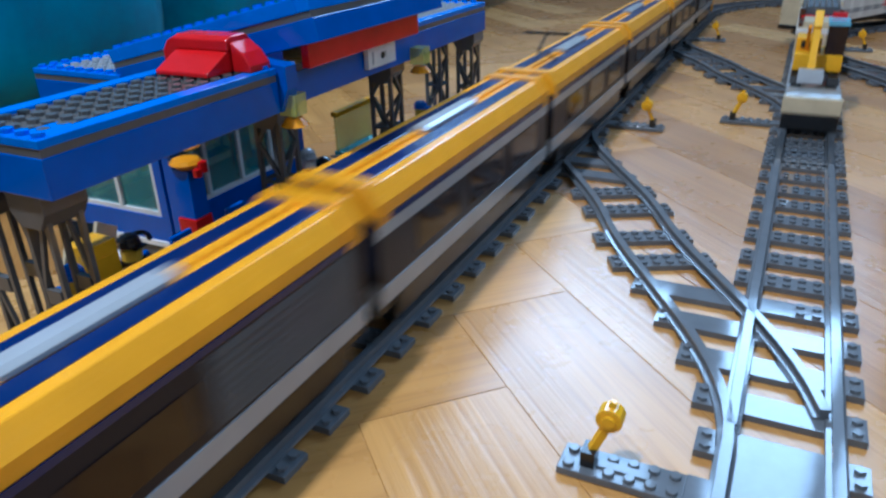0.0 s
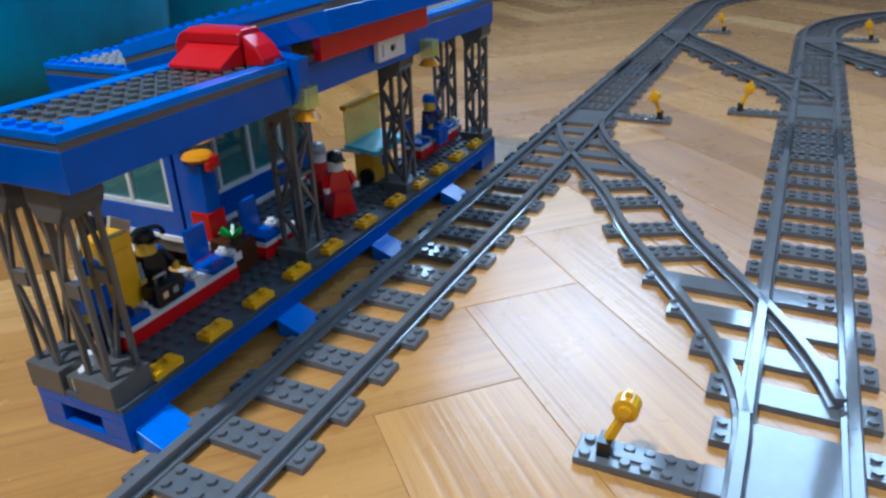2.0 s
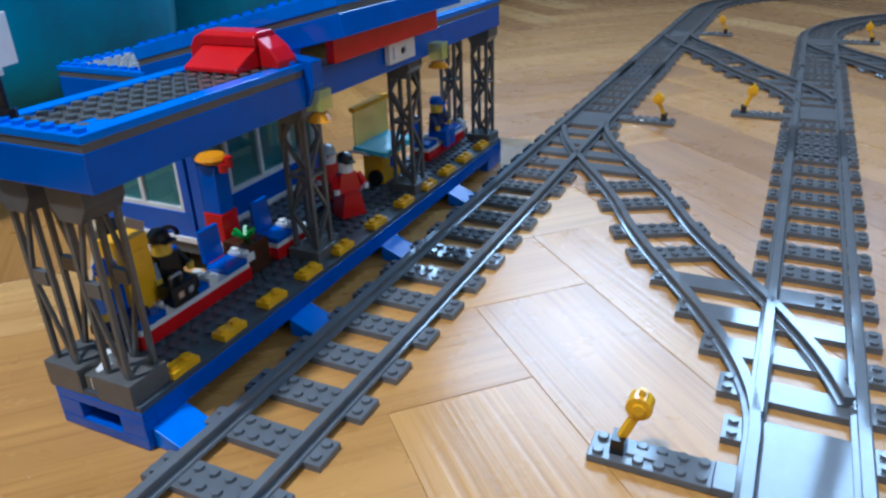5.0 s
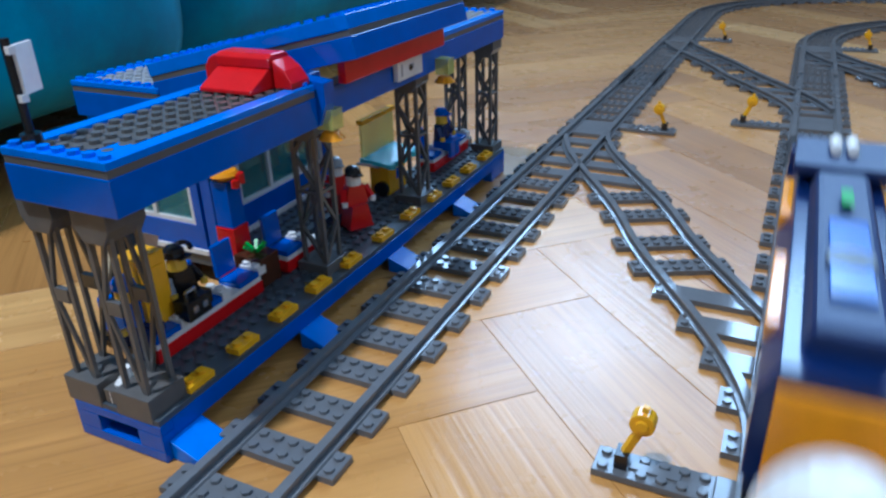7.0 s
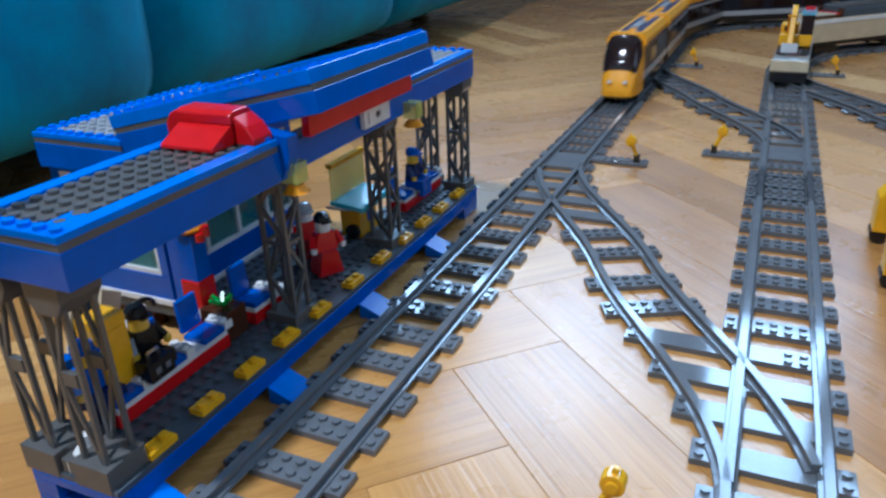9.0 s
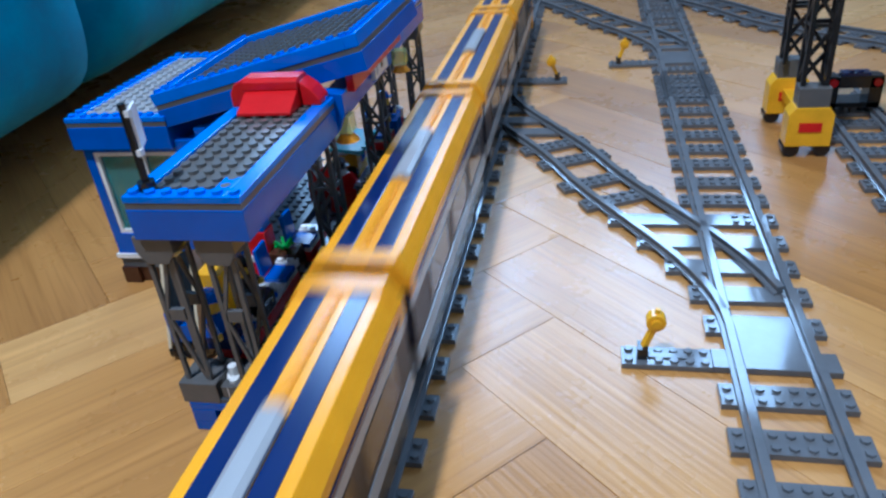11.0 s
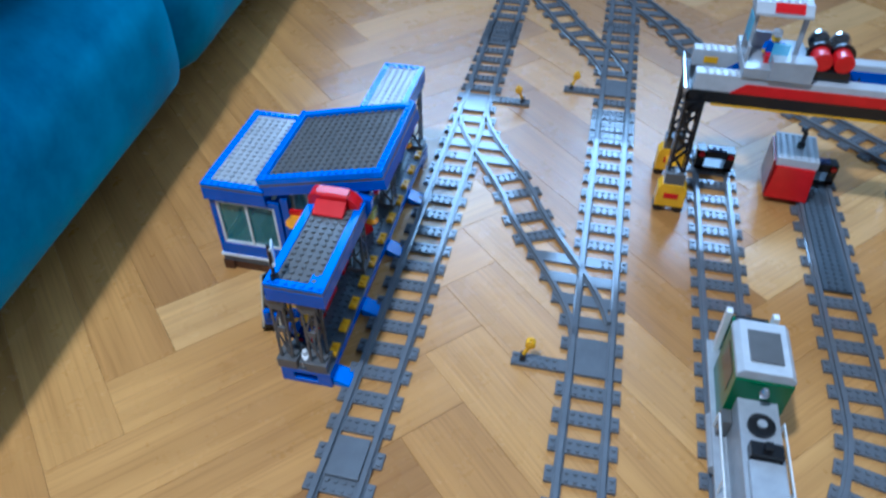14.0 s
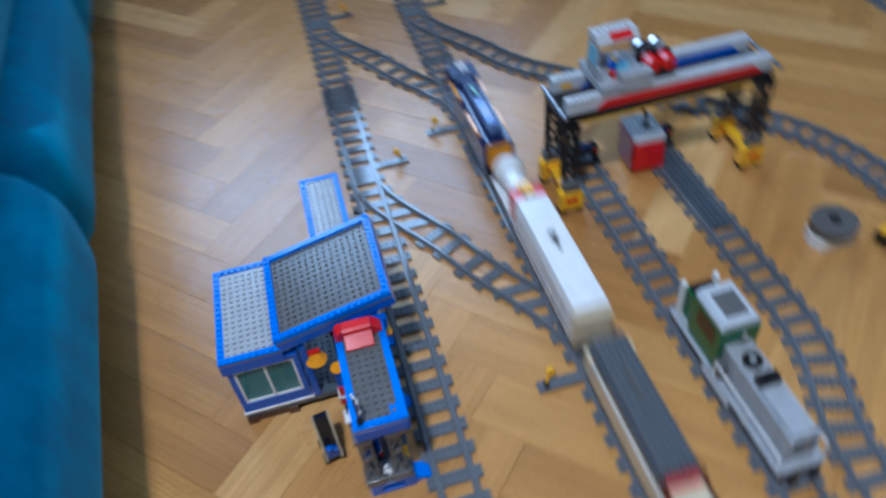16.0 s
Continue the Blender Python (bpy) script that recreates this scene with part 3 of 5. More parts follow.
def station():
    t = thing("train_station", "blue toy brick train station with lattice towers on the parquet", "toy station")
    # base: two long beams on the ends, open below
    b = Shape()
    b.box(-11.7, -5.2, 3.3, 4.2, 0, 0.7).box(-11.7, -10, 3.3, 4.2, 0.7, 1.8).box(-7, -5.2, 3.3, 4.2, 0.7, 1.8).box(-11.7, -5.2, 3.3, 4.2, 1.8, 2.4)
    b.box(-11.7, -5.2, 4.2, 6, 0, 0.4)
    b.box(-6.2, -5.2, 4.2, 53.2, 1.2, 2.4).box(-11.7, -10.7, 4.2, 53.2, 0, 2.4)
    b.box(-11.7, -5.2, 53.2, 54.2, 0, 2.4).box(-10.7, -6.2, 4.2, 53.2, 1.8, 2.4)
    b.box(-6.2, -5.2, 4.2, 5.2, 0, 1.2).box(-6.2, -5.2, 50.5, 53.2, 0, 1.2)
    part("base", b, "blue", t, "blue brick base with a slot in its end", 0.05)
    p = Shape().box(-11.65, -5.25, 3.35, 54.1, 2.4, 2.75)
    p.studs(-11.5, -6.5, 6, 54, 2.75, 6)
    part("platform", p, "bluegrey", t, "dark grey studded platform deck")
    for y in (4.2, 16.2, 28.4, 41.0):
        part("ramp", Shape().prism([(-5.2, 0), (-2.9, 0), (-2.9, 0.3), (-5.2, 1.25)], y - 0.5, y + 2, "y"), "azure", t, "bright blue slope brick", 0.05)
    ym = Shape().box(-0.5, 0.5, -1, 1, 0, 0.4).stud(0, -0.5, 0.4).stud(0, 0.5, 0.4).mesh("edge_plate")
    for y in (6.9, 11.0, 15.1, 19.2, 23.4, 28.4, 33.2, 37.6, 41.7, 45.8, 50.1):
        part("edge_plate", ym, "yellow", t, "yellow studded edge plate", at=st(-5.85, y, 2.78))
    # towers
    for x, y, w in ((-10.7, 4.7, 1.5), (-6.9, 4.7, 1.5), (-7.4, 22.2, 1.8), (-7.2, 36.8, 1.8), (-10.4, 53.0, 1.5), (-6.8, 53.0, 1.5)):
        foot = Shape().box(x - 1.3, x + 1.3, y - 1.4, y + 1.2, 2.4, 4.0 if y < 6 else 3.6)
        f = part("tower_foot", foot, "dark", t, "dark grey tower foot", 0.05)
        bars = lattice(Shape(), x, y, 3.6, 14.4, w, 1.7, 0.27 if y < 6 else 0.3, 2 if y < 6 else 4, y > 6)
        if y < 6:
            bars.cbox(x, y - 0.85, 8.7, 1.0, 0.34, 0.8).cbox(x, y + 0.85, 8.7, 1.0, 0.34, 0.8)
        part("lattice_tower", bars, "dark", t, "dark grey lattice tower")
        part("tower_head", Shape().prism([(x - 1.2, 14.6), (x - 1.2, 13.6), (x - 0.7, 12.8), (x + 0.7, 12.8), (x + 1.2, 13.6), (x + 1.2, 14.6)], y - 1.2, y + 1.2, "y"), "dark", t, "dark grey tower head", 0.05)
    part("tower_foot", Shape().box(-9.2, -8.1, 3.5, 4.3, 2.76, 3.7), "dark", t, "dark grey end wall", 0.05)
    # flat roofs over the platform
    slab_roof(t, "near_roof", -11.4, -4.4, 3.2, 19.2, 14.6, "dark", "blue flat platform roof with a grey stripe", True)
    part("corner_plate", Shape().box(-6.4, -5.4, 4.2, 5.8, 16.9, 17.3), "azure", t, "bright blue corner plate", 0.04)
    slab_roof(t, "far_roof", -12.0, -5.4, 38.5, 54.2, 14.5, "grey", "blue flat platform roof with a grey stripe")
    # red slope bricks closing the near roof
    part("red_slope", Shape().prism([(15.4, 17.3), (19.2, 17.3), (19.2, 18.5), (17.3, 18.5), (15.4, 17.55)], -10.1, -6.2, "x"), "red", t, "bright red slope brick", 0.06)
    part("red_ridge", Shape().prism([(17.2, 18.5), (19.2, 18.5), (19.2, 19.1), (18.9, 19.3), (17.6, 19.3), (17.2, 19.1)], -10.2, -6.1, "x"), "red", t, "bright red ridge brick", 0.08)
    part("red_cap", Shape().prism([(-10.25, 17.3), (-11.3, 17.3), (-11.3, 18.3), (-10.9, 18.9), (-10.25, 19.2)], 17.4, 19.2, "y"), "red", t, "bright red curved brick", 0.08)
    part("red_cap", Shape().prism([(-6.05, 17.3), (-4.75, 17.3), (-4.75, 17.7), (-5.25, 18.4), (-6.05, 19.0)], 17.4, 19.2, "y"), "red", t, "bright red curved brick", 0.08)
    # bracket under the roof ends
    part("roof_bracket", Shape().prism([(-8.6, 14.6), (-4.4, 14.6), (-3.8, 16.0), (-3.8, 17.4), (-8.6, 18.0)], 19.3, 20.4, "y"), "blue", t, "blue bracket brick", 0.05)
    part("roof_beam", Shape().box(-6.4, -4.8, 20.4, 38.5, 14.6, 16.6), "blue", t, "blue roof beam", 0.05)
    # leaning main roof: a tray with a studded field
    roof = new("main_roof")
    roof.parent = t
    ln, wd = 17.6, 16.8
    tilt = math.degrees(math.atan2(4.0, 17.0))
    roof.matrix_basis = st(-19.2, 20.4, 15.2, 0, 0, -tilt)
    tagged(roof, "leaning blue roof tray with a studded grey field")
    part("tray", Shape().box(0, ln, 0, wd, -0.5, 0.9), "blue", roof, "blue roof edge", 0.05)
    part("band", Shape().box(0.06, ln - 0.06, 0.06, wd - 0.06, 0.9, 1.3), "dark", roof, "dark grey stripe")
    part("rim", Shape().box(0, 1, 0, wd, 1.3, 2.2).box(ln - 1, ln, 0, wd, 1.3, 2.2).box(1, ln - 1, 0, 1, 1.3, 2.2).box(1, ln - 1, wd - 1, wd, 1.3, 2.2), "azure", roof, "bright blue rim", 0.05)
    part("field", Shape().box(1, ln - 1, 1, wd - 1, 1.3, 1.6).studs(1, ln - 1, 1, wd - 1, 1.6), "dark", roof, "dark grey studded field")
    tagged(part("rim_studs", Shape().studs(0, 1, 0, wd, 2.2).studs(ln - 1, ln, 0, wd, 2.2).studs(1, 17, 0, 1, 2.2), "azure", roof, "blue studs"), kind="stuff")
    # red fascia and name board
    part("red_fascia", Shape().box(-4.1, -3.5, 21.4, 36.0, 16.9, 19.2), "red", t, "red fascia panel", 0.05)
    board = part("name_board", Shape().box(-4.7, -4.3, 29.6, 33.6, 15.2, 16.7), "white", t, "white name board with unreadable dark marks", 0.04)
    part("sign_mark", Shape().cyl(-4.3, 31.6, 15.95, 0.26, 0.04, 12, "x"), "black", board, "dark round mark")
    part("sign_mark", Shape().box(-4.3, -4.26, 30.1, 30.3, 15.5, 16.4), "grey", board, "grey bar")
    part("sign_mark", Shape().box(-4.3, -4.26, 31.9, 32.1, 15.8, 16.2), "grey", board, "grey bar")
    for y in (20.2, 37.4):
        l = part("roof_lamp", Shape().cbox(-4.2, y, 14.3, 1.2, 1.2, 1.3), "limepane", t, "translucent yellow roof lamp")
        part("lamp_shade", Shape().cyl(-4.2, y, 13.6, 0.9, 0.5, 12, "z", 0.5), "amber", l, "amber lamp shade")
    # ticket house behind the platform
    h = new("ticket_house")
    h.parent = t
    tagged(h, "blue ticket house with large clear windows")
    part("floor_slab", Shape().box(-27.4, -12.6, 20.6, 38.0, 1.6, 2.6).studs(-18, -13, 22, 38, 2.6, 6), "bluegrey", h, "dark grey floor plate")
    part("ground_sill", Shape().box(-27.6, -17.0, 20.4, 38.2, 2.6, 3.0), "white", h, "white sill plate")
    for x, y in ((-26.8, 21.2), (-20.6, 21.2), (-26.8, 36.4), (-20.6, 36.4)):
        part("footing", Shape().cbox(x, y, 0, 1.6, 1.6, 1.6), "brown", h, "dark brown footing brick", 0.05)
    part("footing", Shape().box(-26.6, -20.8, 20.8, 22.0, 0, 1.5), "brown", h, "dark brown footing brick", 0.05)
    for x0, x1, y0, y1 in ((-27.4, -17.2, 20.6, 21.4), (-27.4, -17.2, 37.2, 38.0), (-27.4, -26.6, 21.4, 37.2), (-18.0, -17.2, 21.4, 37.2)):
        part("wall", Shape().box(x0, x1, y0, y1, 3.0, 5.0), "blue", h, "blue brick wall", 0.04)
        part("lintel", Shape().box(x0, x1, y0, y1, 12.6, 13.6), "blue", h, "blue lintel", 0.04)
    for x, y in ((-27.4, 20.6), (-18.0, 20.6), (-27.4, 37.2), (-18.0, 37.2)):
        part("corner_post", Shape().box(x, x + 0.8, y, y + 0.8, 5.0, 12.6), "blue", h, "blue corner post", 0.04)
    window(h, "side_window", -26.6, -18.0, 20.7, 21.3, 5.0, 12.6, (-22.4,), "pane")
    window(h, "front_window", -17.9, -17.3, 21.4, 37.2, 5.0, 12.6, (25.2, 29.2, 33.2), "pane")
    window(h, "back_window", -26.6, -18.0, 37.3, 37.9, 5.0, 12.6, (-22.4,), "limepane")
    window(h, "rear_window", -27.3, -26.7, 21.4, 37.2, 5.0, 12.6, (26.6, 32.0), "limepane")
    slab_roof(h, "house_roof", -27.8, -18.9, 20.2, 38.6, 13.0, "grey", "blue flat house roof with a light grey field")
    part("poster", Shape().box(-18.3, -18.2, 29.4, 31.8, 6.4, 9.6), "red", h, "red poster behind the window")
    part("wall_clock", Shape().cyl(-18.4, 28.4, 10.2, 0.8, 0.2, 14, "x"), "white", h, "round white clock face")
    part("counter", Shape().box(-22.5, -21.0, 24, 34, 3.0, 6.0), "tan", h, "tan counter")
    part("entrance_post", Shape().box(-16.9, -15.9, 20.6, 21.6, 2.6, 14.6), "blue", t, "blue entrance post", 0.05)
    aw = part("entrance_lamp", Shape().cyl(-14.9, 20.6, 11.0, 1.6, 1.0, 12, "z", 0.7), "amber", t, "amber round lamp shade")
    part("lamp_bracket", Shape().cbox(-15.4, 21.0, 12.0, 2.6, 0.6, 0.6), "red", aw, "red bracket")
    return t


def minifig(name, x, y, z, rz, body, legs, hat, label, sit=False, head="skin", skirt=False):
    """A toy figure as one mesh, legs, body, arms, head and hat, with a colour for each."""
    me = bpy.data.meshes.new(name)
    mats = [legs, body, head, hat]
    groups = []
    s = Shape()

    def mark(m, before):
        groups.append((m, len(s.f) - before))
    n = len(s.f)
    if skirt:
        s.prism([(-1.1, 0), (1.1, 0), (0.7, 2.0), (-0.7, 2.0)], -0.9, 0.9, "y")
    elif sit:
        s.box(-1.0, -0.05, -1.5, 0.5, 0, 0.9).box(0.05, 1.0, -1.5, 0.5, 0, 0.9).box(-1.0, -0.05, -1.5, -1.1, -0.7, 0).box(0.05, 1, -1.5, -1.1, -0.7, 0)
    else:
        s.box(-1.0, -0.05, -0.5, 0.5, 0, 1.7).box(0.05, 1.0, -0.5, 0.5, 0, 1.7).box(-1.0, -0.05, -0.8, -0.5, 0, 0.4).box(0.05, 1.0, -0.8, -0.5, 0, 0.4)
    mark(0, n)
    z0 = 0.9 if sit else (2.0 if skirt else 1.7)
    n = len(s.f)
    s.prism([(-1.0, z0), (1.0, z0), (0.7, z0 + 1.6), (-0.7, z0 + 1.6)], -0.48, 0.48, "y")
    s.strut((-0.95, 0, z0 + 1.3), (-1.25, -0.5, z0 + 0.4), 0.5).strut((0.95, 0, z0 + 1.3), (1.25, -0.5, z0 + 0.4), 0.5)
    mark(1, n)
    n = len(s.f)
    s.cyl(0, 0, z0 + 1.65, 0.62, 1.0, 12).cyl(-1.3, -0.7, z0 + 0.15, 0.25, 0.4, 8).cyl(1.3, -0.7, z0 + 0.15, 0.25, 0.4, 8)
    mark(2, n)
    n = len(s.f)
    s.cyl(0, 0, z0 + 2.5, 0.72, 0.55, 12, "z", 0.55).box(-0.45, 0.45, -1.0, -0.4, z0 + 2.5, z0 + 2.62)
    s.ball(0, 0.05, z0 + 2.75, 0.7, 10, 5, 0.75)
    mark(3, n)
    me.from_pydata([(a * U, b * U, c * U) for a, b, c in s.v], [], s.f)
    for m in mats:
        me.materials.append(M[m])
    k = 0
    for m, cnt in groups:
        for i in range(k, k + cnt):
            me.polygons[i].material_index = m
        k += cnt
    me.update()
    ob = new(name, me)
    ob.matrix_basis = st(x, y, z, rz)
    return tagged(ob, label, "toy figure", "toy figures at the station")


def bench(x, y, length, seats, label):
    t = thing("platform_bench", label, "bench", "platform benches", st(x, y, 2.96))
    part("bench_base", Shape().box(-1, 1, 0, length, 0, 0.9), "red", t, "red bench base", 0.04)
    part("seat_strip", Shape().box(-0.95, 0.95, 0.1, length - 0.1, 0.9, 1.2), "white", t, "white seat strip")
    for k in range(seats):
        yy = 1.2 + k * (length - 2.4) / max(1, seats - 1)
        c = part("seat", Shape().box(-0.9, 0.9, yy - 1.0, yy + 1.0, 1.2, 1.6), "blue", t, "blue chair seat", 0.04)
        part("seat_back", Shape().prism([(-1.25, 1.6), (-0.95, 1.6), (-1.1, 3.9), (-1.4, 3.9)], yy - 0.9, yy + 0.9, "y"), "blue", c, "blue chair back", 0.04)
        part("armrest", Shape().box(-0.8, 0.9, yy + 1.05, yy + 1.8, 1.2, 1.75).stud(0.4, yy + 1.4, 1.75).stud(-0.4, yy + 1.4, 1.75), "white", t, "white studded arm plate")
    return t


def platform_things():
    bench(-9.9, 7.2, 9.8, 3, "red toy bench with blue and white seats on the platform")
    bench(-9.9, 19.9, 4.4, 1, "short red toy bench with one blue seat on the platform")
    bench(-9.6, 43.5, 8.6, 2, "long red toy bench with blue and white seats on the platform")
    v = thing("vending_machine", "yellow toy vending machine beside the platform bench", "vending machine", "", st(-10.9, 9.2, 2.96))
    part("cabinet", Shape().box(-0.9, 0.9, -1.1, 0.9, 0, 6.2), "yellow", v, "yellow cabinet", 0.06)
    part("display", Shape().box(0.9, 0.98, -0.8, 0.6, 2.4, 5.4), "yellow", v, "yellow front panel")
    part("slot", Shape().box(0.9, 1.0, -0.5, 0.3, 0.8, 1.5), "black", v, "black slot")
    minifig("toy_figure", -10.6, 11.4, 4.55, 90, "black", "black", "black", "toy figure in a black suit seated on the bench", True)
    minifig("toy_figure", -10.9, 7.6, 4.2, 90, "blue", "navy", "blue", "toy figure in blue seated on the bench", True)
    minifig("toy_figure", -8.9, 29.4, 2.96, 60, "red", "red", "black", "toy figure in a long red dress with black hair", False, "white", True)
    minifig("toy_figure", -12.0, 31.5, 2.96, 60, "red", "darkred", "grey", "toy figure in dark red with a grey hat", False, "white")
    minifig("toy_figure", -9.2, 46.8, 4.55, 90, "navy", "blue", "blue", "toy figure in a blue uniform seated on the bench", True)
    r = thing("suitcase", "black toy suitcase with chrome trim on the bench", "suitcase", "", st(-9.0, 10.6, 4.57))
    part("case", Shape().box(-0.6, 0.6, -1.0, 1.0, 0, 1.3), "black", r, "", 0.06)
    part("lock", Shape().box(0.6, 0.68, -0.6, -0.2, 0.5, 0.9), "chrome", r, "chrome lock")
    part("lock", Shape().box(0.6, 0.68, 0.2, 0.6, 0.5, 0.9), "chrome", r, "chrome lock")
    part("handle", Shape().strut((0, -0.4, 1.3), (0, -0.4, 1.7), 0.15).strut((0, 0.4, 1.3), (0, 0.4, 1.7), 0.15).strut((0, -0.4, 1.7), (0, 0.4, 1.7), 0.15), "chrome", r, "chrome handle")
    b = thing("planter_crate", "dark brown toy crate with a green plant on the platform", "crate", "", st(-10.3, 18.3, 2.96))
    part("crate", Shape().box(-1.2, 1.2, -1.0, 1.0, 0, 2.2), "brown", b, "dark brown crate", 0.06)
    pl = Shape()
    for k in range(6):
        a = k * 1.05
        pl.strut((0, 0, 2.2), (0.8 * math.cos(a), 0.8 * math.sin(a), 2.8), 0.22)
    part("plant", pl, "leaf", b, "bright green leaves")
    h = thing("post_box", "red, white and navy toy post box with a golden dish", "post box", "", st(-12.2, 18.4, 2.96))
    part("lower_block", Shape().box(-1, 1, -1, 1, 0, 1.4), "red", h, "red lower block", 0.05)
    part("white_band", Shape().box(-1.05, 1.05, -1.05, 1.05, 1.4, 1.9), "white", h, "white band", 0.03)
    part("upper_block", Shape().box(-0.8, 0.8, -0.8, 0.8, 1.9, 4.0), "red", h, "red upper block", 0.05)
    part("navy_block", Shape().box(-0.7, 0.7, -0.7, 0.7, 4.0, 7.4), "blue", h, "blue top block", 0.05)
    part("dish", Shape().cyl(0, 0, 7.4, 0.6, 0.4, 14, "z", 1.1).cyl(0, 0, 7.8, 1.1, 0.25, 14, "z", 0.9), "amber", h, "golden dish")
    part("red_tip", Shape().cyl(1.1, 0.3, 7.2, 0.35, 0.7, 10, "z").cyl(1.3, -0.4, 7.1, 0.3, 0.5, 10, "z"), "red", h, "red tip")
    part("tray", Shape().box(1.05, 2.6, -1, 1, 0, 0.6).studs(1, 3, -1, 1, 0.6), "white", h, "white studded step", 0.03)
    k = thing("snack_kiosk", "yellow toy kiosk with an aqua awning and a clear board", "kiosk", "", st(-10.6, 37.9, 2.96))
    part("body", Shape().box(-1.0, 1.0, -1.6, 1.6, 0, 2.8), "yellow", k, "yellow kiosk body", 0.06)
    part("wheel", Shape().cyl(0.4, -2.1, 0.7, 0.7, 0.4, 12, "y"), "black", k, "black wheel")
    aw = Shape().prism([(-1.6, 3.5), (-1.6, 3.1), (1.5, 2.8), (1.5, 3.2)], -2.2, 3.6, "y")
    for j in range(6):
        aw.cyl(1.5, -1.8 + j, 2.75, 0.42, 0.45, 8)
    part("awning", aw, "aqua", k, "aqua awning", 0.03)
    part("menu_board", Shape().box(-1.4, -1.2, -2.2, 3.6, 3.5, 6.6), "limepane", k, "clear yellow-edged board")
    part("board_top", Shape().box(-1.6, -1.0, -2.3, 3.7, 6.6, 7.0), "yellow", k, "yellow board top")
    part("push_handle", Shape().strut((0, -1.6, 2.6), (-0.2, -3.8, 3.6), 0.2).strut((-0.9, -3.8, 3.6), (0.6, -3.8, 3.6), 0.2), "grey", k, "grey push handle")
    part("badge", Shape().box(1.0, 1.06, -0.2, 1.0, 1.2, 2.2), "blue", k, "blue badge")
    s = thing("signal_pole", "black toy pole with a white sign on the roof edge", "sign pole", "", st(-10.3, 4.2, 17.3))
    part("pole_base", Shape().cyl(0, 0, 0, 0.5, 0.5, 10), "black", s)
    part("pole", Shape().cyl(0, 0, 0.5, 0.22, 4.4, 8), "black", s)
    part("clip", Shape().cbox(0.15, 0, 2.0, 0.5, 0.36, 0.36), "white", s, "white clip")
    part("clip", Shape().cbox(0.15, 0, 4.2, 0.5, 0.36, 0.36), "white", s, "white clip")
    part("sign_plate", Shape().box(-0.1, 0.1, 0.1, 1.5, 2.3, 4.6), "white", s, "white sign plate", 0.04, at=st(0.3, 0, 0, 22))
    c = thing("luggage_cart", "black and tan toy luggage cart on the parquet behind the platform", "luggage cart", "", st(-16.0, 12.2, 0, 8))
    part("deck", Shape().box(-1.2, 1.2, -2, 2, 0.9, 1.4), "black", c, "black deck", 0.05)
    part("tipper", Shape().prism([(-2.2, 1.4), (-0.6, 1.4), (2.0, 6.0), (0.6, 6.6)], -1.0, 1.0, "x"), "black", c, "black tilted hopper", 0.05)
    for x in (-1.25, 1.0):
        part("side_board", Shape().prism([(-2.5, 1.4), (-0.6, 1.4), (2.0, 6.0), (0.4, 6.8)], x, x + 0.25, "x"), "tan", c, "tan side board", 0.04)
    for y in (-1.3, 1.3):
        for x in (-1.3, 1.3):
            part("wheel", Shape().cyl(x - 0.25, y, 0.75, 0.75, 0.5, 12, "x"), "black", c, "black wheel")
    part("load", Shape().box(-0.8, 0.8, -2.4, -1.5, 1.8, 3.0).cyl(-0.3, -2.3, 3.0, 0.5, 0.9, 10), "blue", c, "blue load", 0.06)
    taller(c, 0.9, 1.25)


def platform_clutter():
    """Small loose pieces that stand on the platform."""
    p = thing("drinking_fountain", "black toy post with a bent pipe and a white tile", "toy fountain", "", st(-12.35, 12.6, 1.6))
    part("post", Shape().cyl(0, 0, 0, 0.35, 5.2, 10), "black", p, "black post")
    bow = Shape()
    for k in range(6):
        a, b = math.pi * k / 6, math.pi * (k + 1) / 6
        bow.strut((0, 0.9 - 0.9 * math.cos(a), 5.2 + 0.8 * math.sin(a)), (0, 0.9 - 0.9 * math.cos(b), 5.2 + 0.8 * math.sin(b)), 0.26)
    part("pipe", bow, "black", p, "black bent pipe")
    part("tile", Shape().prism([(-1.1, 4.9), (0.7, 5.5), (0.7, 5.9), (-1.1, 5.3)], -0.55, 0.55, "x"), "white", p, "white tile", 0.05)
    w = thing("white_brick", "white toy brick lying between the tower feet", "toy brick", "", st(-8.7, 4.5, 2.76, 25))
    part("body", Shape().box(-0.5, 0.5, -0.9, 0.9, 0, 0.9), "white", w, "", 0.06)
    part("peg", Shape().cyl(0, 0.4, 0.9, 0.32, 0.7, 10).stud(0, -0.4, 0.9), "white", w, "white peg")


station()
platform_things()
platform_clutter()


# ---- vehicles ----
def wheel_sets(t, ys, half=2.2):
    """Black bogies with flanged wheels on the rails."""
    for y in ys:
        b = part("bogie", Shape().box(-2.0, 2.0, y - 3, y + 3, 2.0, 2.9).box(-2.7, -2.2, y - 3, y + 3, 1.5, 2.7).box(2.2, 2.7, y - 3, y + 3, 1.5, 2.7), "black", t, "black bogie", 0.05)
        for dy in (-1.7, 1.7):
            for sx in (-2.5, 2.05):
                part("wheel", Shape().cyl(sx, y + dy, 1.12 + 0.85, 0.85, 0.45, 14, "x"), "black", b, "black wheel")


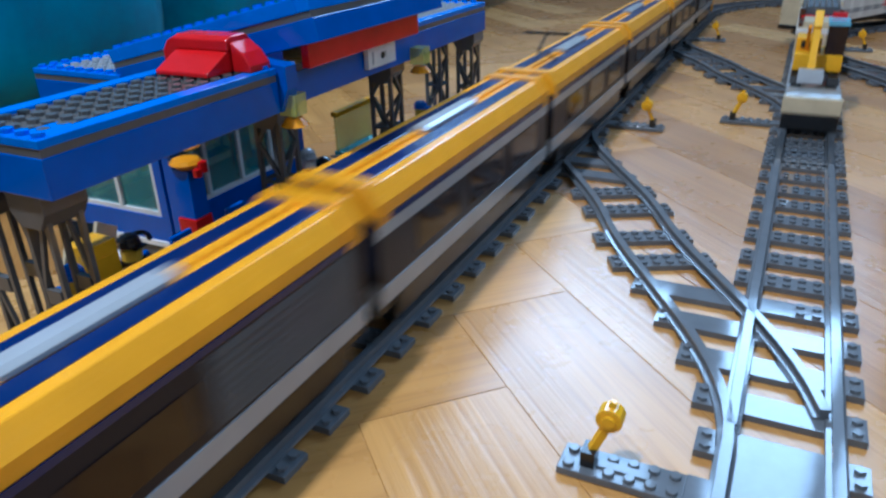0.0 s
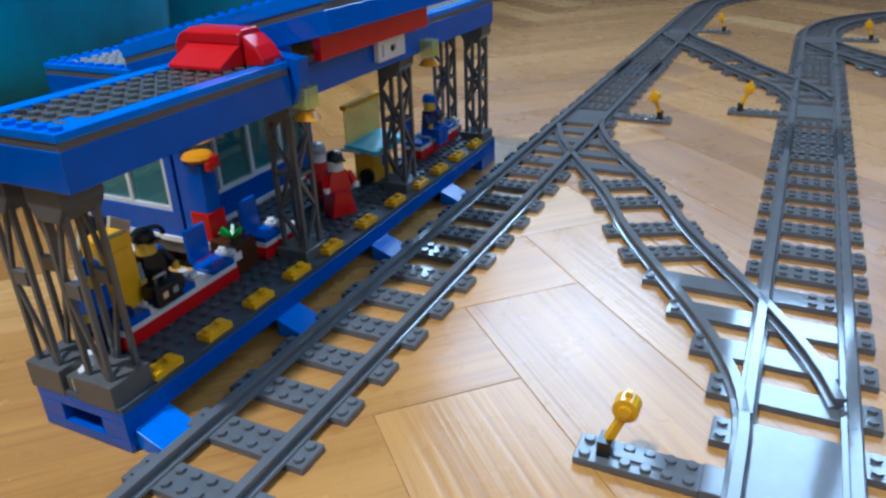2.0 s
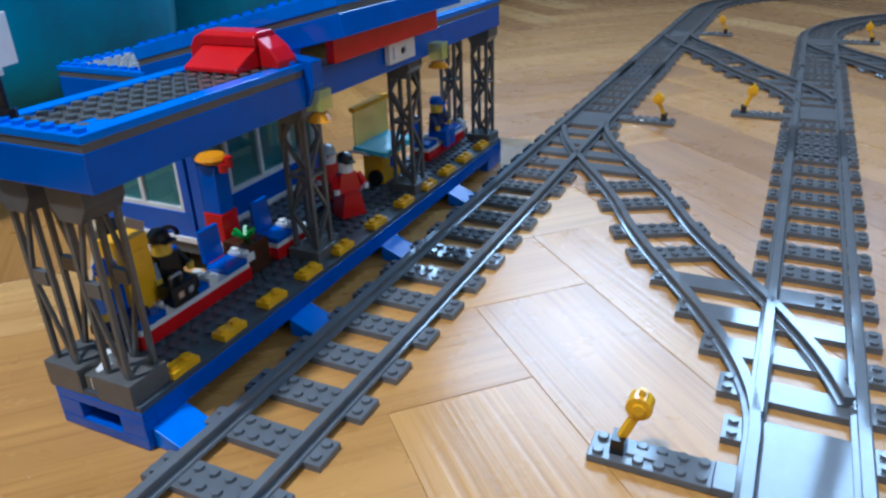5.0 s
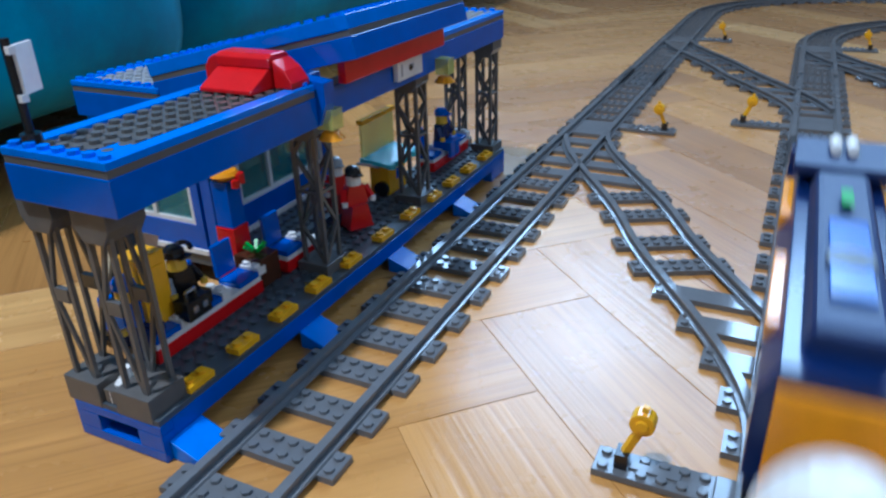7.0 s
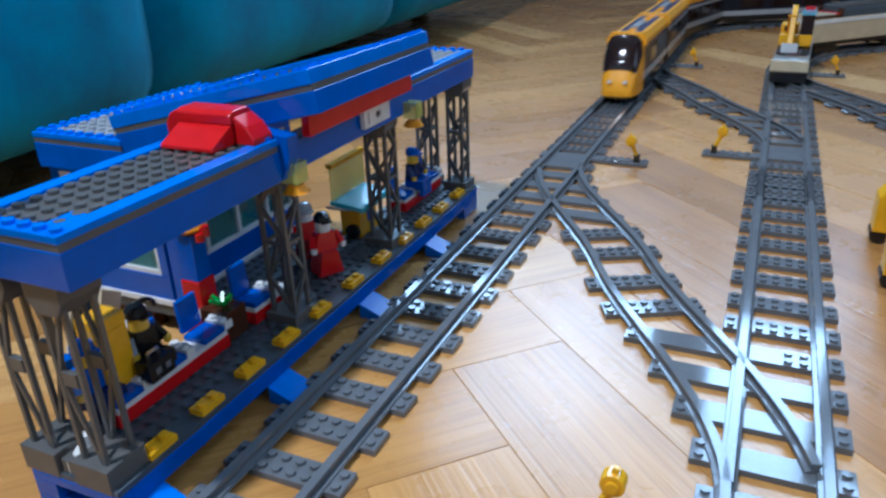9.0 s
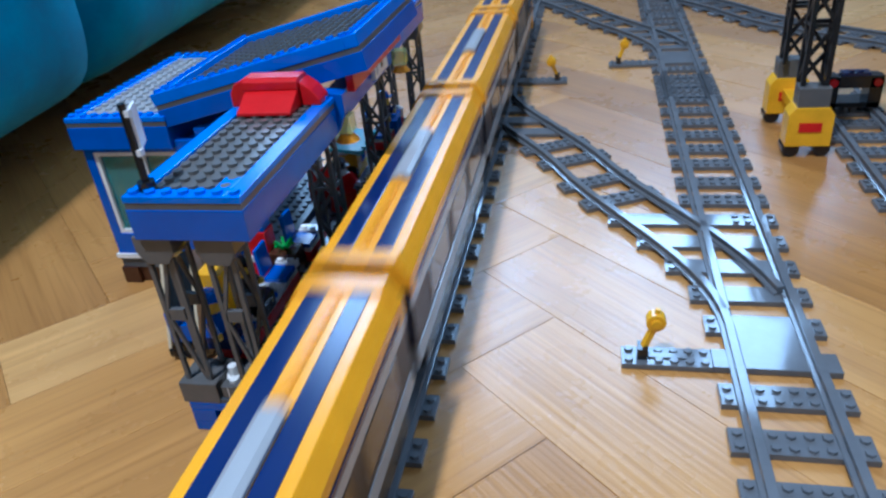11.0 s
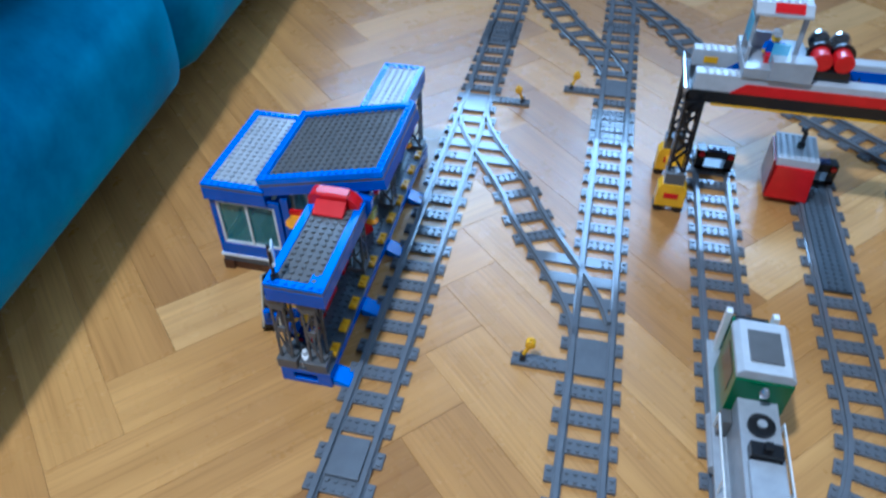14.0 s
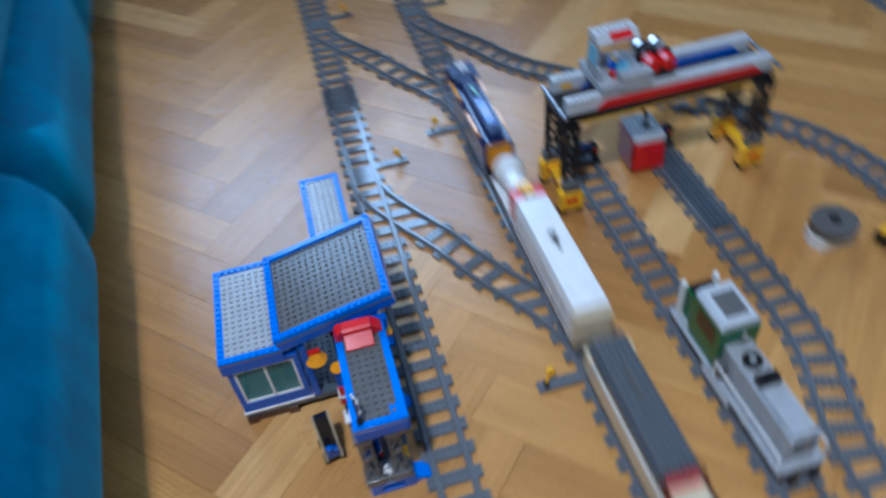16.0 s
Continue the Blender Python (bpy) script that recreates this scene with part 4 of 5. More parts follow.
def passenger_car(kind, proto_name="passenger_car"):
    """One car, 32 studs long, centred, heading +y. kind: 1 nose in front, -1 nose behind, 0 middle."""
    t = thing(proto_name, "yellow and navy toy passenger train car with dark windows", "train car", "cars of the passenger train")
    L, w = 15.7, 3.2
    y0, y1 = -L, L
    if kind == 1:
        y1 = L - 5.5
    if kind == -1:
        y0 = -L + 5.5
    part("underframe", Shape().box(-2.9, 2.9, y0, y1, 2.9, 3.7), "black", t, "black underframe", 0.05)
    for sx in (-w, w - 0.5):
        part("skirt", Shape().box(sx, sx + 0.5, y0 + 2, y1 - 2, 2.2, 3.7), "black", t, "black skirt", 0.05)
    part("side_band", Shape().box(-w - 0.05, w + 0.05, y0, y1, 3.7, 5.0), "grey", t, "light grey side band", 0.08)
    part("side_wall", Shape().box(-w, w, y0, y1, 5.0, 9.4), "coal", t, "dark side wall", 0.05)
    a = y0 + 3.0
    if kind:
        a = y0 + 13.4 if kind > 0 else y0 + 0.6
        ly = (y0 + 1.2, y0 + 12.4) if kind > 0 else (y1 - 12.4, y1 - 1.2)
        for sx in (-1, 1):
            for k in range(8):
                z = 5.3 + 0.46 * k
                part("louvre", Shape().prism([(sx * w, z), (sx * (w + 0.12), z), (sx * w, z + 0.36)], *ly, "y"), "dark", t, "dark grey louvre")
    while a + 6 < (y1 if kind >= 0 else y1 - 12.4):
        for sx in (-1, 1):
            part("side_window", Shape().box(*sorted((sx * (w - 0.1), sx * (w + 0.06))), a, a + 6.4, 5.6, 8.1), "smoke", t, "smoked side window", 0.04)
        a += 8.6
    roof = Shape().prism([(-w, 9.4), (w, 9.4), (w, 10.2), (w - 0.7, 11.2), (-w + 0.7, 11.2), (-w, 10.2)], y0, y1, "y")
    r = part("roof", roof, "sun", t, "yellow roof", 0.08)
    for sx in (-1, 1):
        part("roof_stripe", Shape().box(*sorted((sx * 0.72, sx * 1.85)), y0, y1, 11.1, 11.27), "navy", r, "navy roof stripe", 0.05)
        part("cornice", Shape().box(*sorted((sx * (w - 0.1), sx * (w + 0.06))), y0, y1, 9.05, 9.4), "navy", t, "navy cornice line")
        if not kind:
            part("upper_band", Shape().box(*sorted((sx * (w - 0.1), sx * (w + 0.04))), y0, y1, 8.2, 9.0), "grey", t, "light grey upper band")
    for e in (y0 + 0.05, y1 - 1.25):
        part("end_arch", Shape().prism([(-w - 0.1, 9.0), (-w - 0.1, 10.3), (-w + 0.7, 11.5), (w - 0.7, 11.5), (w + 0.1, 10.3), (w + 0.1, 9.0)], e, e + 1.2, "y"), "sun", r, "yellow end arch", 0.05)
    part("roof_studs", Shape().studs(-0.5, 0.5, y0 + 0.5, y1 - 0.5, 11.2, 6), "sun", r, "yellow studs")
    part("gangway", Shape().box(-2.2, 2.2, (y0 - 0.5) if kind != -1 else y1 - 0.1, (y0 + 0.1) if kind != -1 else y1 + 0.5, 3.2, 9.8), "black", t, "black gangway")
    part("equipment_cover", Shape().prism([(-0.7, 11.25), (0.7, 11.25), (0.7, 11.5), (0.4, 11.7), (-0.4, 11.7), (-0.7, 11.5)], -5, 4, "y"), "grey", r, "light grey roof cover", 0.05)
    if kind:
        s = kind
        ys = s * (L - 5.5)

        def y_of(d):
            return ys + s * d
        # nose: rounded sections that shrink along a steep, swept front
        prof = [(0.0, 11.35, 3.25), (0.9, 11.2, 3.24), (1.8, 10.75, 3.2), (2.7, 9.9, 3.14), (3.5, 8.8, 3.04), (4.2, 7.5, 2.92), (4.9, 6.1, 2.76), (5.5, 4.9, 2.56), (6.0, 3.9, 2.3), (6.3, 3.1, 1.95), (6.4, 2.5, 1.5)]
        n, zb = 20, 2.0

        def skin(k, a, out=0.0):
            d, top, hw = prof[k]
            c, h = math.cos(a), math.sin(a)
            x = math.copysign(abs(c) ** 0.45, c) * hw
            return (x * (1 + out / 3), y_of(d + out), zb + (top - zb) * abs(h) ** 0.45 + out)
        angles = [math.pi * i / n for i in range(n + 1)]
        vs = [skin(k, a) for k in range(len(prof)) for a in angles]
        fs = []
        for k in range(len(prof) - 1):
            for i in range(n):
                q = (k * (n + 1) + i, k * (n + 1) + i + 1, (k + 1) * (n + 1) + i + 1, (k + 1) * (n + 1) + i)
                fs.append(q if s > 0 else q[::-1])
        fs += [tuple(range(n + 1)), tuple(range((len(prof) - 1) * (n + 1), len(prof) * (n + 1)))]
        nose = part("nose", Shape().add(vs, fs), "sun", t, "rounded yellow nose")
        for poly in nose.data.polygons:
            poly.use_smooth = len(poly.vertices) == 4
        # windscreen: a smoked shell that follows the nose, rounded at its corners
        span = {1: 5, 2: 7, 3: 7, 4: 7, 5: 7, 6: 5}
        wv, wf, rows = [], [], []
        for k, half in span.items():
            rows.append([len(wv) + i for i in range(9)])
            wv += [skin(k, math.pi / 2 + math.pi / n * half * (i / 4 - 1), 0.07) for i in range(9)]
        for p, q in zip(rows, rows[1:]):
            wf += [(p[i], p[i + 1], q[i + 1], q[i]) for i in range(8)]
        nw = len(wv)
        wv += [(x * 0.98, y - s * 0.2, z - 0.12) for x, y, z in wv]
        wf += [tuple(v + nw for v in f)[::-1] for f in wf]
        rim = rows[0] + [r[-1] for r in rows[1:-1]] + rows[-1][::-1] + [r[0] for r in rows[-2:0:-1]]
        wf += [(rim[i], rim[(i + 1) % len(rim)], rim[(i + 1) % len(rim)] + nw, rim[i] + nw) for i in range(len(rim))]
        screen = part("windscreen", Shape().add(wv, wf), "smoke", t, "smoked windscreen")
        for poly in screen.data.polygons:
            poly.use_smooth = True
        for sx in (-1.3, 1.3):
            part("headlight", Shape().cbox(sx, y_of(6.25), 4.2, 0.7, 0.25, 0.4), "white", t, "white headlight")
        part("valance", Shape().box(-2.3, 2.3, *sorted((y_of(0.2), y_of(5.6))), 1.7, 2.6), "black", t, "black valance", 0.1)
    else:
        pant = Shape()
        pant.strut((-1.2, 8, 11.2), (0, 11, 12.6), 0.2).strut((1.2, 8, 11.2), (0, 11, 12.6), 0.2).strut((0, 11, 12.6), (0, 8.4, 13.8), 0.2).strut((-2.4, 8.4, 13.9), (2.4, 8.4, 13.9), 0.25)
        part("pantograph", pant, "black", r, "black pantograph") if proto_name == "power_car" else None
    wheel_sets(t, (y0 + 5.5, y1 - 5.5))
    return t


def cargo_loco():
    t = thing("diesel_locomotive", "navy toy diesel locomotive with yellow roof edges and horns", "locomotive", "cargo train")
    part("underframe", Shape().box(-2.9, 2.9, -17, 17, 2.9, 4.0), "black", t, "black underframe", 0.05)
    part("body", Shape().prism([(-3.1, 4.0), (3.1, 4.0), (3.1, 8.6), (2.4, 9.8), (-2.4, 9.8), (-3.1, 8.6)], -16.5, 11.5, "y"), "navy", t, "navy body", 0.08)
    part("nose", Shape().prism([(11.5, 4.0), (17.2, 4.0), (17.2, 6.4), (15.6, 7.6), (13.2, 10.6), (11.5, 10.6)], -3.05, 3.05, "x"), "navy", t, "sloped navy nose", 0.1)
    part("windscreen", Shape().prism([(15.3, 8.2), (13.3, 10.7), (13.1, 10.5), (15.1, 8.0)], -2.3, 2.3, "x"), "smoke", t, "dark windscreen")
    part("cab_roof", Shape().box(-2.8, 2.8, 6.5, 13.2, 10.6, 11.2), "darknavy", t, "navy cab roof", 0.06)
    part("roof_deck", Shape().prism([(-1.8, 9.8), (1.8, 9.8), (1.4, 11.0), (-1.4, 11.0)], -15, 6.4, "y"), "darknavy", t, "navy roof deck", 0.3)
    part("roof_panel", Shape().box(-0.9, 0.9, -12, -3, 11.0, 11.25), "blue", t, "blue roof panel", 0.04)
    for sx in (-1, 1):
        part("roof_stripe", Shape().box(*sorted((sx * 2.45, sx * 3.16)), -12, -4, 8.7, 9.5), "amber", t, "yellow roof edge stripe", 0.05)
        part("roof_stripe", Shape().box(*sorted((sx * 2.45, sx * 3.16)), 2, 9, 8.7, 9.5), "amber", t, "yellow roof edge stripe", 0.05)
        part("side_window", Shape().box(*sorted((sx * 3.0, sx * 3.14)), 7.4, 10.6, 6.8, 8.6), "smoke", t, "dark side window")
        part("horn", Shape().cyl(sx * 0.5, 9.0, 11.55, 0.32, 2.4, 10, "y", 0.42), "white", t, "white horn")
        part("grille", Shape().box(*sorted((sx * 3.05, sx * 3.15)), -10, 4, 5.4, 7.6), "bluegrey", t, "dark side grille")
    part("fan", Shape().cyl(0, -8, 11.0, 1.1, 0.3, 14), "black", t, "black roof fan")
    part("rear_panel", Shape().box(-2.4, 2.4, -16.9, -16.5, 4.4, 9.0), "amber", t, "yellow rear panel", 0.05)
    part("green_light", Shape().box(-0.3, 0.3, -0.8, 1.6, 11.3, 11.45), "leaf", t, "bright green tile")
    wheel_sets(t, (-11, 11))
    taller(t, 4.0, 1.08, 0.94)
    return t


def white_wagon():
    t = thing("tank_wagon", "white toy cargo wagon with a domed end and red trim", "wagon", "cargo train")
    part("underframe", Shape().box(-3, 3, -21, 21, 2.9, 3.7), "black", t, "black underframe", 0.05)
    part("body", Shape().prism([(-3.1, 3.7), (3.1, 3.7), (3.1, 9.6), (2.7, 11.1), (-2.7, 11.1), (-3.1, 9.6)], -19.6, 6.6, "y"), "white", t, "white body", 0.15)
    part("end_slope", Shape().prism([(-20.6, 3.7), (-19.6, 3.7), (-19.6, 10.4), (-20.6, 9.4)], -3.05, 3.05, "x"), "tan", t, "cream end slope", 0.06)
    part("dome", Shape().ball(0, 18.4, 7.6, 3.0, 22, 14), "white", t, "white domed end")
    for poly in t.children[-1].data.polygons:
        poly.use_smooth = True
    part("neck", Shape().cyl(0, 11.5, 7.4, 2.2, 5.0, 18, "y"), "white", t, "white tank neck", 0.06)
    part("end_deck", Shape().box(-2.8, 2.8, 6.7, 20.8, 3.7, 4.6).studs(-2, 2, 19, 21, 4.6), "white", t, "white end deck", 0.06)
    part("hook", Shape().box(-0.9, 0.9, 7.4, 9.6, 10.6, 11.5).box(-1.4, 1.4, 9.6, 11.2, 9.4, 10.6), "yellow", t, "yellow valve block", 0.08)
    for sx in (-1, 1):
        part("red_trim", Shape().box(*sorted((sx * 1.0, sx * 3.0)), 6.7, 9.6, 5.2, 10.6), "red", t, "red trim block", 0.08)
        part("side_stripe", Shape().box(*sorted((sx * 3.05, sx * 3.16)), -19, 6, 5.0, 5.9), "grey", t, "grey side stripe")
        for k in range(7):
            part("side_rib", Shape().cbox(sx * 3.15, -18 + 3.9 * k, 3.8, 0.2, 0.4, 5.4), "white", t, "white side rib")
    part("hatch", Shape().cyl(0, -4, 11.1, 0.8, 0.4, 14), "dark", t, "dark grey hatch", 0.03)
    part("hatch_bar", Shape().box(-0.3, 0.3, -6.8, -4.6, 11.1, 11.35), "dark", t, "dark grey bar")
    wheel_sets(t, (-13.5, 13.5))
    return t


def hopper_wagon():
    t = thing("covered_wagon", "cream toy wagon with a ribbed dark grey roof and red end", "wagon", "cargo train")
    part("underframe", Shape().box(-3, 3, -15.4, 15.4, 2.9, 3.7), "black", t, "black underframe", 0.05)
    part("body", Shape().box(-3.1, 3.1, -14.8, 15.2, 3.7, 8.4), "tan", t, "cream body", 0.08)
    part("white_band", Shape().box(-3.2, 3.2, -14.9, 15.3, 7.4, 8.2), "white", t, "white band", 0.05)
    r = part("roof", Shape().prism([(-3.0, 8.4), (3.0, 8.4), (2.8, 9.8), (2.2, 10.5), (-2.2, 10.5), (-2.8, 9.8)], -7.0, 15.0, "y"), "bluegrey", t, "dark grey roof", 0.06)
    for x in (-2.2, -1.3, -0.45, 0.45, 1.3, 2.2):
        part("roof_rib", Shape().box(x - 0.16, x + 0.16, -6.8, 14.8, 10.3, 10.75), "dark", r, "grey roof rib", 0.05)
    part("ridge_rod", Shape().cyl(0, 4, 10.9, 0.22, 6, 8, "y"), "dark", r, "grey rod")
    part("red_end", Shape().box(-2.8, 2.8, -8.2, -7.1, 8.4, 9.3), "red", t, "red end strip", 0.05)
    for sx in (-2.7, 2.7):
        part("corner_post", Shape().cbox(sx, -7.6, 8.4, 0.8, 0.9, 1.8), "brown", t, "brown corner post", 0.05)
        part("end_rail", Shape().box(sx - 0.3, sx + 0.3, -14.8, -8.2, 8.4, 9.0), "brown", t, "brown end rail", 0.05)
        part("side_step", Shape().box(sx - 0.9, sx + 0.9, 13.0, 14.4, 8.42, 9.0), "tan", t, "cream side block", 0.05)
    part("end_deck", Shape().box(-2.3, 2.3, -14.6, -8.3, 8.4, 9.2), "tan", t, "cream end deck", 0.08)
    wheel_sets(t, (-10, 10))
    return t


def flat_wagon():
    t = thing("flat_wagon", "stone grey toy flat wagon carrying an excavator", "wagon", "cargo train")
    part("underframe", Shape().box(-2.8, 2.8, -14.6, 14.8, 2.6, 3.2), "black", t, "black underframe", 0.05)
    part("deck", Shape().box(-3.1, 3.1, -14.4, 14.6, 3.2, 3.8), "stone", t, "stone grey deck", 0.06)
    part("end_ramp", Shape().prism([(-14.0, 3.8), (-14.0, 5.0), (-13.0, 5.2), (-9.6, 5.2), (-9.6, 3.8)], -2.9, 2.9, "x"), "stone", t, "stone grey end ramp", 0.06)
    part("end_plate", Shape().box(-3.1, 3.1, -14.8, -14.0, 3.2, 5.1), "tan", t, "cream end plate", 0.08)
    part("buffer_beam", Shape().box(-3.0, 3.0, -14.7, -14.0, 1.3, 3.2), "black", t, "black buffer beam", 0.05)
    part("red_seat", Shape().box(-1.1, 1.1, 9.6, 14.0, 3.8, 6.2).box(-1.1, -0.7, 6.0, 9.6, 3.8, 5.4).box(0.7, 1.1, 6.0, 9.6, 3.8, 5.4), "red", t, "red load cradle", 0.06)
    for sx in (-3.0, 2.6):
        part("side_rail", Shape().box(sx, sx + 0.4, -9.5, 14.2, 3.8, 4.6), "grey", t, "light grey side rail", 0.04)
    wheel_sets(t, (-9, 9))
    return t


def excavator():
    """Rides on the flat wagon, keyed with it."""
    t = thing("toy_excavator", "yellow toy excavator with a folded arm and smoked cab", "excavator")
    for sx in (-1, 1):
        tr = part("crawler", Shape().prism([(-4, 3.9), (4, 3.9), (4.6, 4.5), (4, 5.3), (-4, 5.3), (-4.6, 4.5)], *sorted((sx * 1.4, sx * 2.8)), "x"), "black", t, "black crawler", 0.1)
        part("hub", Shape().cyl(sx * 2.8 - 0.1, 2.8, 4.6, 0.5, 0.2, 12, "x"), "grey", tr, "grey hub")
        part("hub", Shape().cyl(sx * 2.8 - 0.1, -2.8, 4.6, 0.5, 0.2, 12, "x"), "grey", tr, "grey hub")
    part("turntable", Shape().cyl(0, 0, 5.0, 1.6, 0.6, 16), "dark", t, "dark grey turntable")
    part("house", Shape().box(-2.8, 2.8, -2.2, 4.4, 5.6, 7.4), "yellow", t, "yellow body", 0.1)
    part("engine_hood", Shape().box(-2.8, 0.2, 0.4, 4.4, 7.4, 8.8), "yellow", t, "yellow engine hood", 0.1)
    part("badge", Shape().box(-2.2, -0.6, 0.3, 0.4, 7.7, 8.5), "black", t, "black and white badge")
    part("cab", Shape().box(0.6, 2.8, -2.0, 2.6, 7.4, 10.6), "smoke", t, "smoked cab", 0.06)
    part("cab_roof", Shape().box(0.5, 2.9, -2.2, 2.7, 10.6, 11.0), "bluepane", t, "clear blue cab roof")
    part("beacon", Shape().box(0.9, 2.6, 2.0, 2.8, 11.0, 11.5), "red", t, "red beacon")
    arm = Shape().strut((-0.7, 0, 7.6), (-0.7, -1.8, 11.8), 0.95).strut((-0.7, -1.8, 11.8), (-0.7, -4.6, 10.4), 0.95).strut((-0.7, -4.6, 10.4), (-0.7, -7.0, 6.2), 0.85)
    a = part("arm", arm, "yellow", t, "yellow folded arm", 0.08)
    part("arm_joint", Shape().cyl(-1.3, -7.0, 6.2, 0.5, 1.2, 12, "x"), "red", a, "red arm joint")
    part("ram", Shape().strut((-1.5, -0.5, 7.8), (-1.5, -3.2, 10.6), 0.4), "amber", a, "amber ram")
    part("bucket", Shape().prism([(-8.4, 5.4), (-6.4, 5.4), (-6.2, 6.6), (-7.6, 6.8)], -2.0, 0.8, "x"), "grey", a, "light grey bucket", 0.06)
    taller(t, 3.9, 1.12, 1.12)
    return t


def green_loco():
    t = thing("shunting_locomotive", "green and grey toy shunting locomotive standing on the siding", "locomotive", "", st(XC + 0.2, 3.4))
    part("underframe", Shape().box(-2.9, 2.9, -15.5, 14.5, 2.9, 3.9), "dark", t, "dark grey frame", 0.05)
    part("footboard", Shape().box(-3.6, 3.6, -15.2, 14.2, 3.9, 4.3), "grey", t, "light grey footboard", 0.05)
    part("hood", Shape().box(-2.1, 2.1, -14.0, 2.0, 4.3, 8.0), "grey", t, "light grey hood", 0.12)
    part("hood_top", Shape().box(-1.7, 1.7, -13.5, -6.0, 8.0, 8.5), "grey", t, "light grey hood top", 0.08)
    part("fan_ring", Shape().cyl(0, -1.5, 8.0, 1.4, 0.4, 18), "black", t, "black round fan")
    part("fan_hub", Shape().cyl(0, -1.5, 8.4, 0.5, 0.15, 12), "grey", t, "grey fan hub")
    part("exhaust_box", Shape().box(-1.6, 1.6, -5.8, -4.2, 8.0, 9.0).box(-0.4, 0.4, -5.4, -4.6, 9.0, 9.6), "black", t, "black exhaust", 0.05)
    cab = part("cab", Shape().box(-3.0, 3.0, 2.0, 9.6, 4.3, 10.2), "green", t, "green cab", 0.08)
    part("cab_roof", Shape().prism([(-3.0, 10.2), (3.0, 10.2), (3.0, 10.7), (2.4, 11.2), (-2.4, 11.2), (-3.0, 10.7)], 2.2, 9.6, "y"), "pale", cab, "pale grey cab roof", 0.1)
    part("roof_plate", Shape().box(-1.7, 1.7, 3.6, 8.0, 11.2, 11.35), "dark", cab, "grey roof plate")
    part("roof_lamp", Shape().ball(0, 1.2, 9.7, 0.55), "chrome", cab, "clear lamp")
    for sx in (-1, 1):
        part("cab_window", Shape().box(*sorted((sx * 2.95, sx * 3.06)), 3.4, 8.0, 7.2, 9.6), "smoke", cab, "dark cab window")
        part("handrail", Shape().strut((sx * 3.4, -14.5, 6.2), (sx * 3.4, 1.2, 6.2), 0.2).strut((sx * 3.4, -14.5, 4.3), (sx * 3.4, -14.5, 6.2), 0.2).strut((sx * 3.4, -7, 4.3), (sx * 3.4, -7, 6.2), 0.2).strut((sx * 3.4, 1.2, 4.3), (sx * 3.4, 1.2, 6.2), 0.2), "white", t, "white handrail")
        part("side_tank", Shape().cyl(sx * 3.0, -3.5, 3.0, 0.9, 7.0, 12, "y"), "grey", t, "grey side tank")
        part("end_post", Shape().cbox(sx * 2.6, 13.0, 4.3, 0.7, 0.9, 5.2), "white", t, "white end post", 0.05)
        part("buffer", Shape().cyl(sx * 1.6, -16.3, 3.2, 0.6, 0.9, 12, "y"), "black", t, "black buffer")
    part("rear_hood", Shape().box(-2.1, 2.1, 9.6, 13.4, 4.3, 8.6), "green", t, "green rear hood", 0.08)
    part("rear_grille", Shape().box(-1.8, 1.8, 10.2, 13.0, 8.6, 9.0), "black", t, "black rear grille", 0.05)
    part("front_grille", Shape().box(-1.5, 1.5, -14.15, -14.0, 6.6, 7.6), "black", t, "black front grille")
    part("lever_box", Shape().box(-3.3, -2.2, 0.0, 1.8, 4.3, 6.4), "dark", t, "dark grey side box", 0.05)
    wheel_sets(t, (-9.5, 8.5))
    taller(t, 4.3, 1.33)
    return t


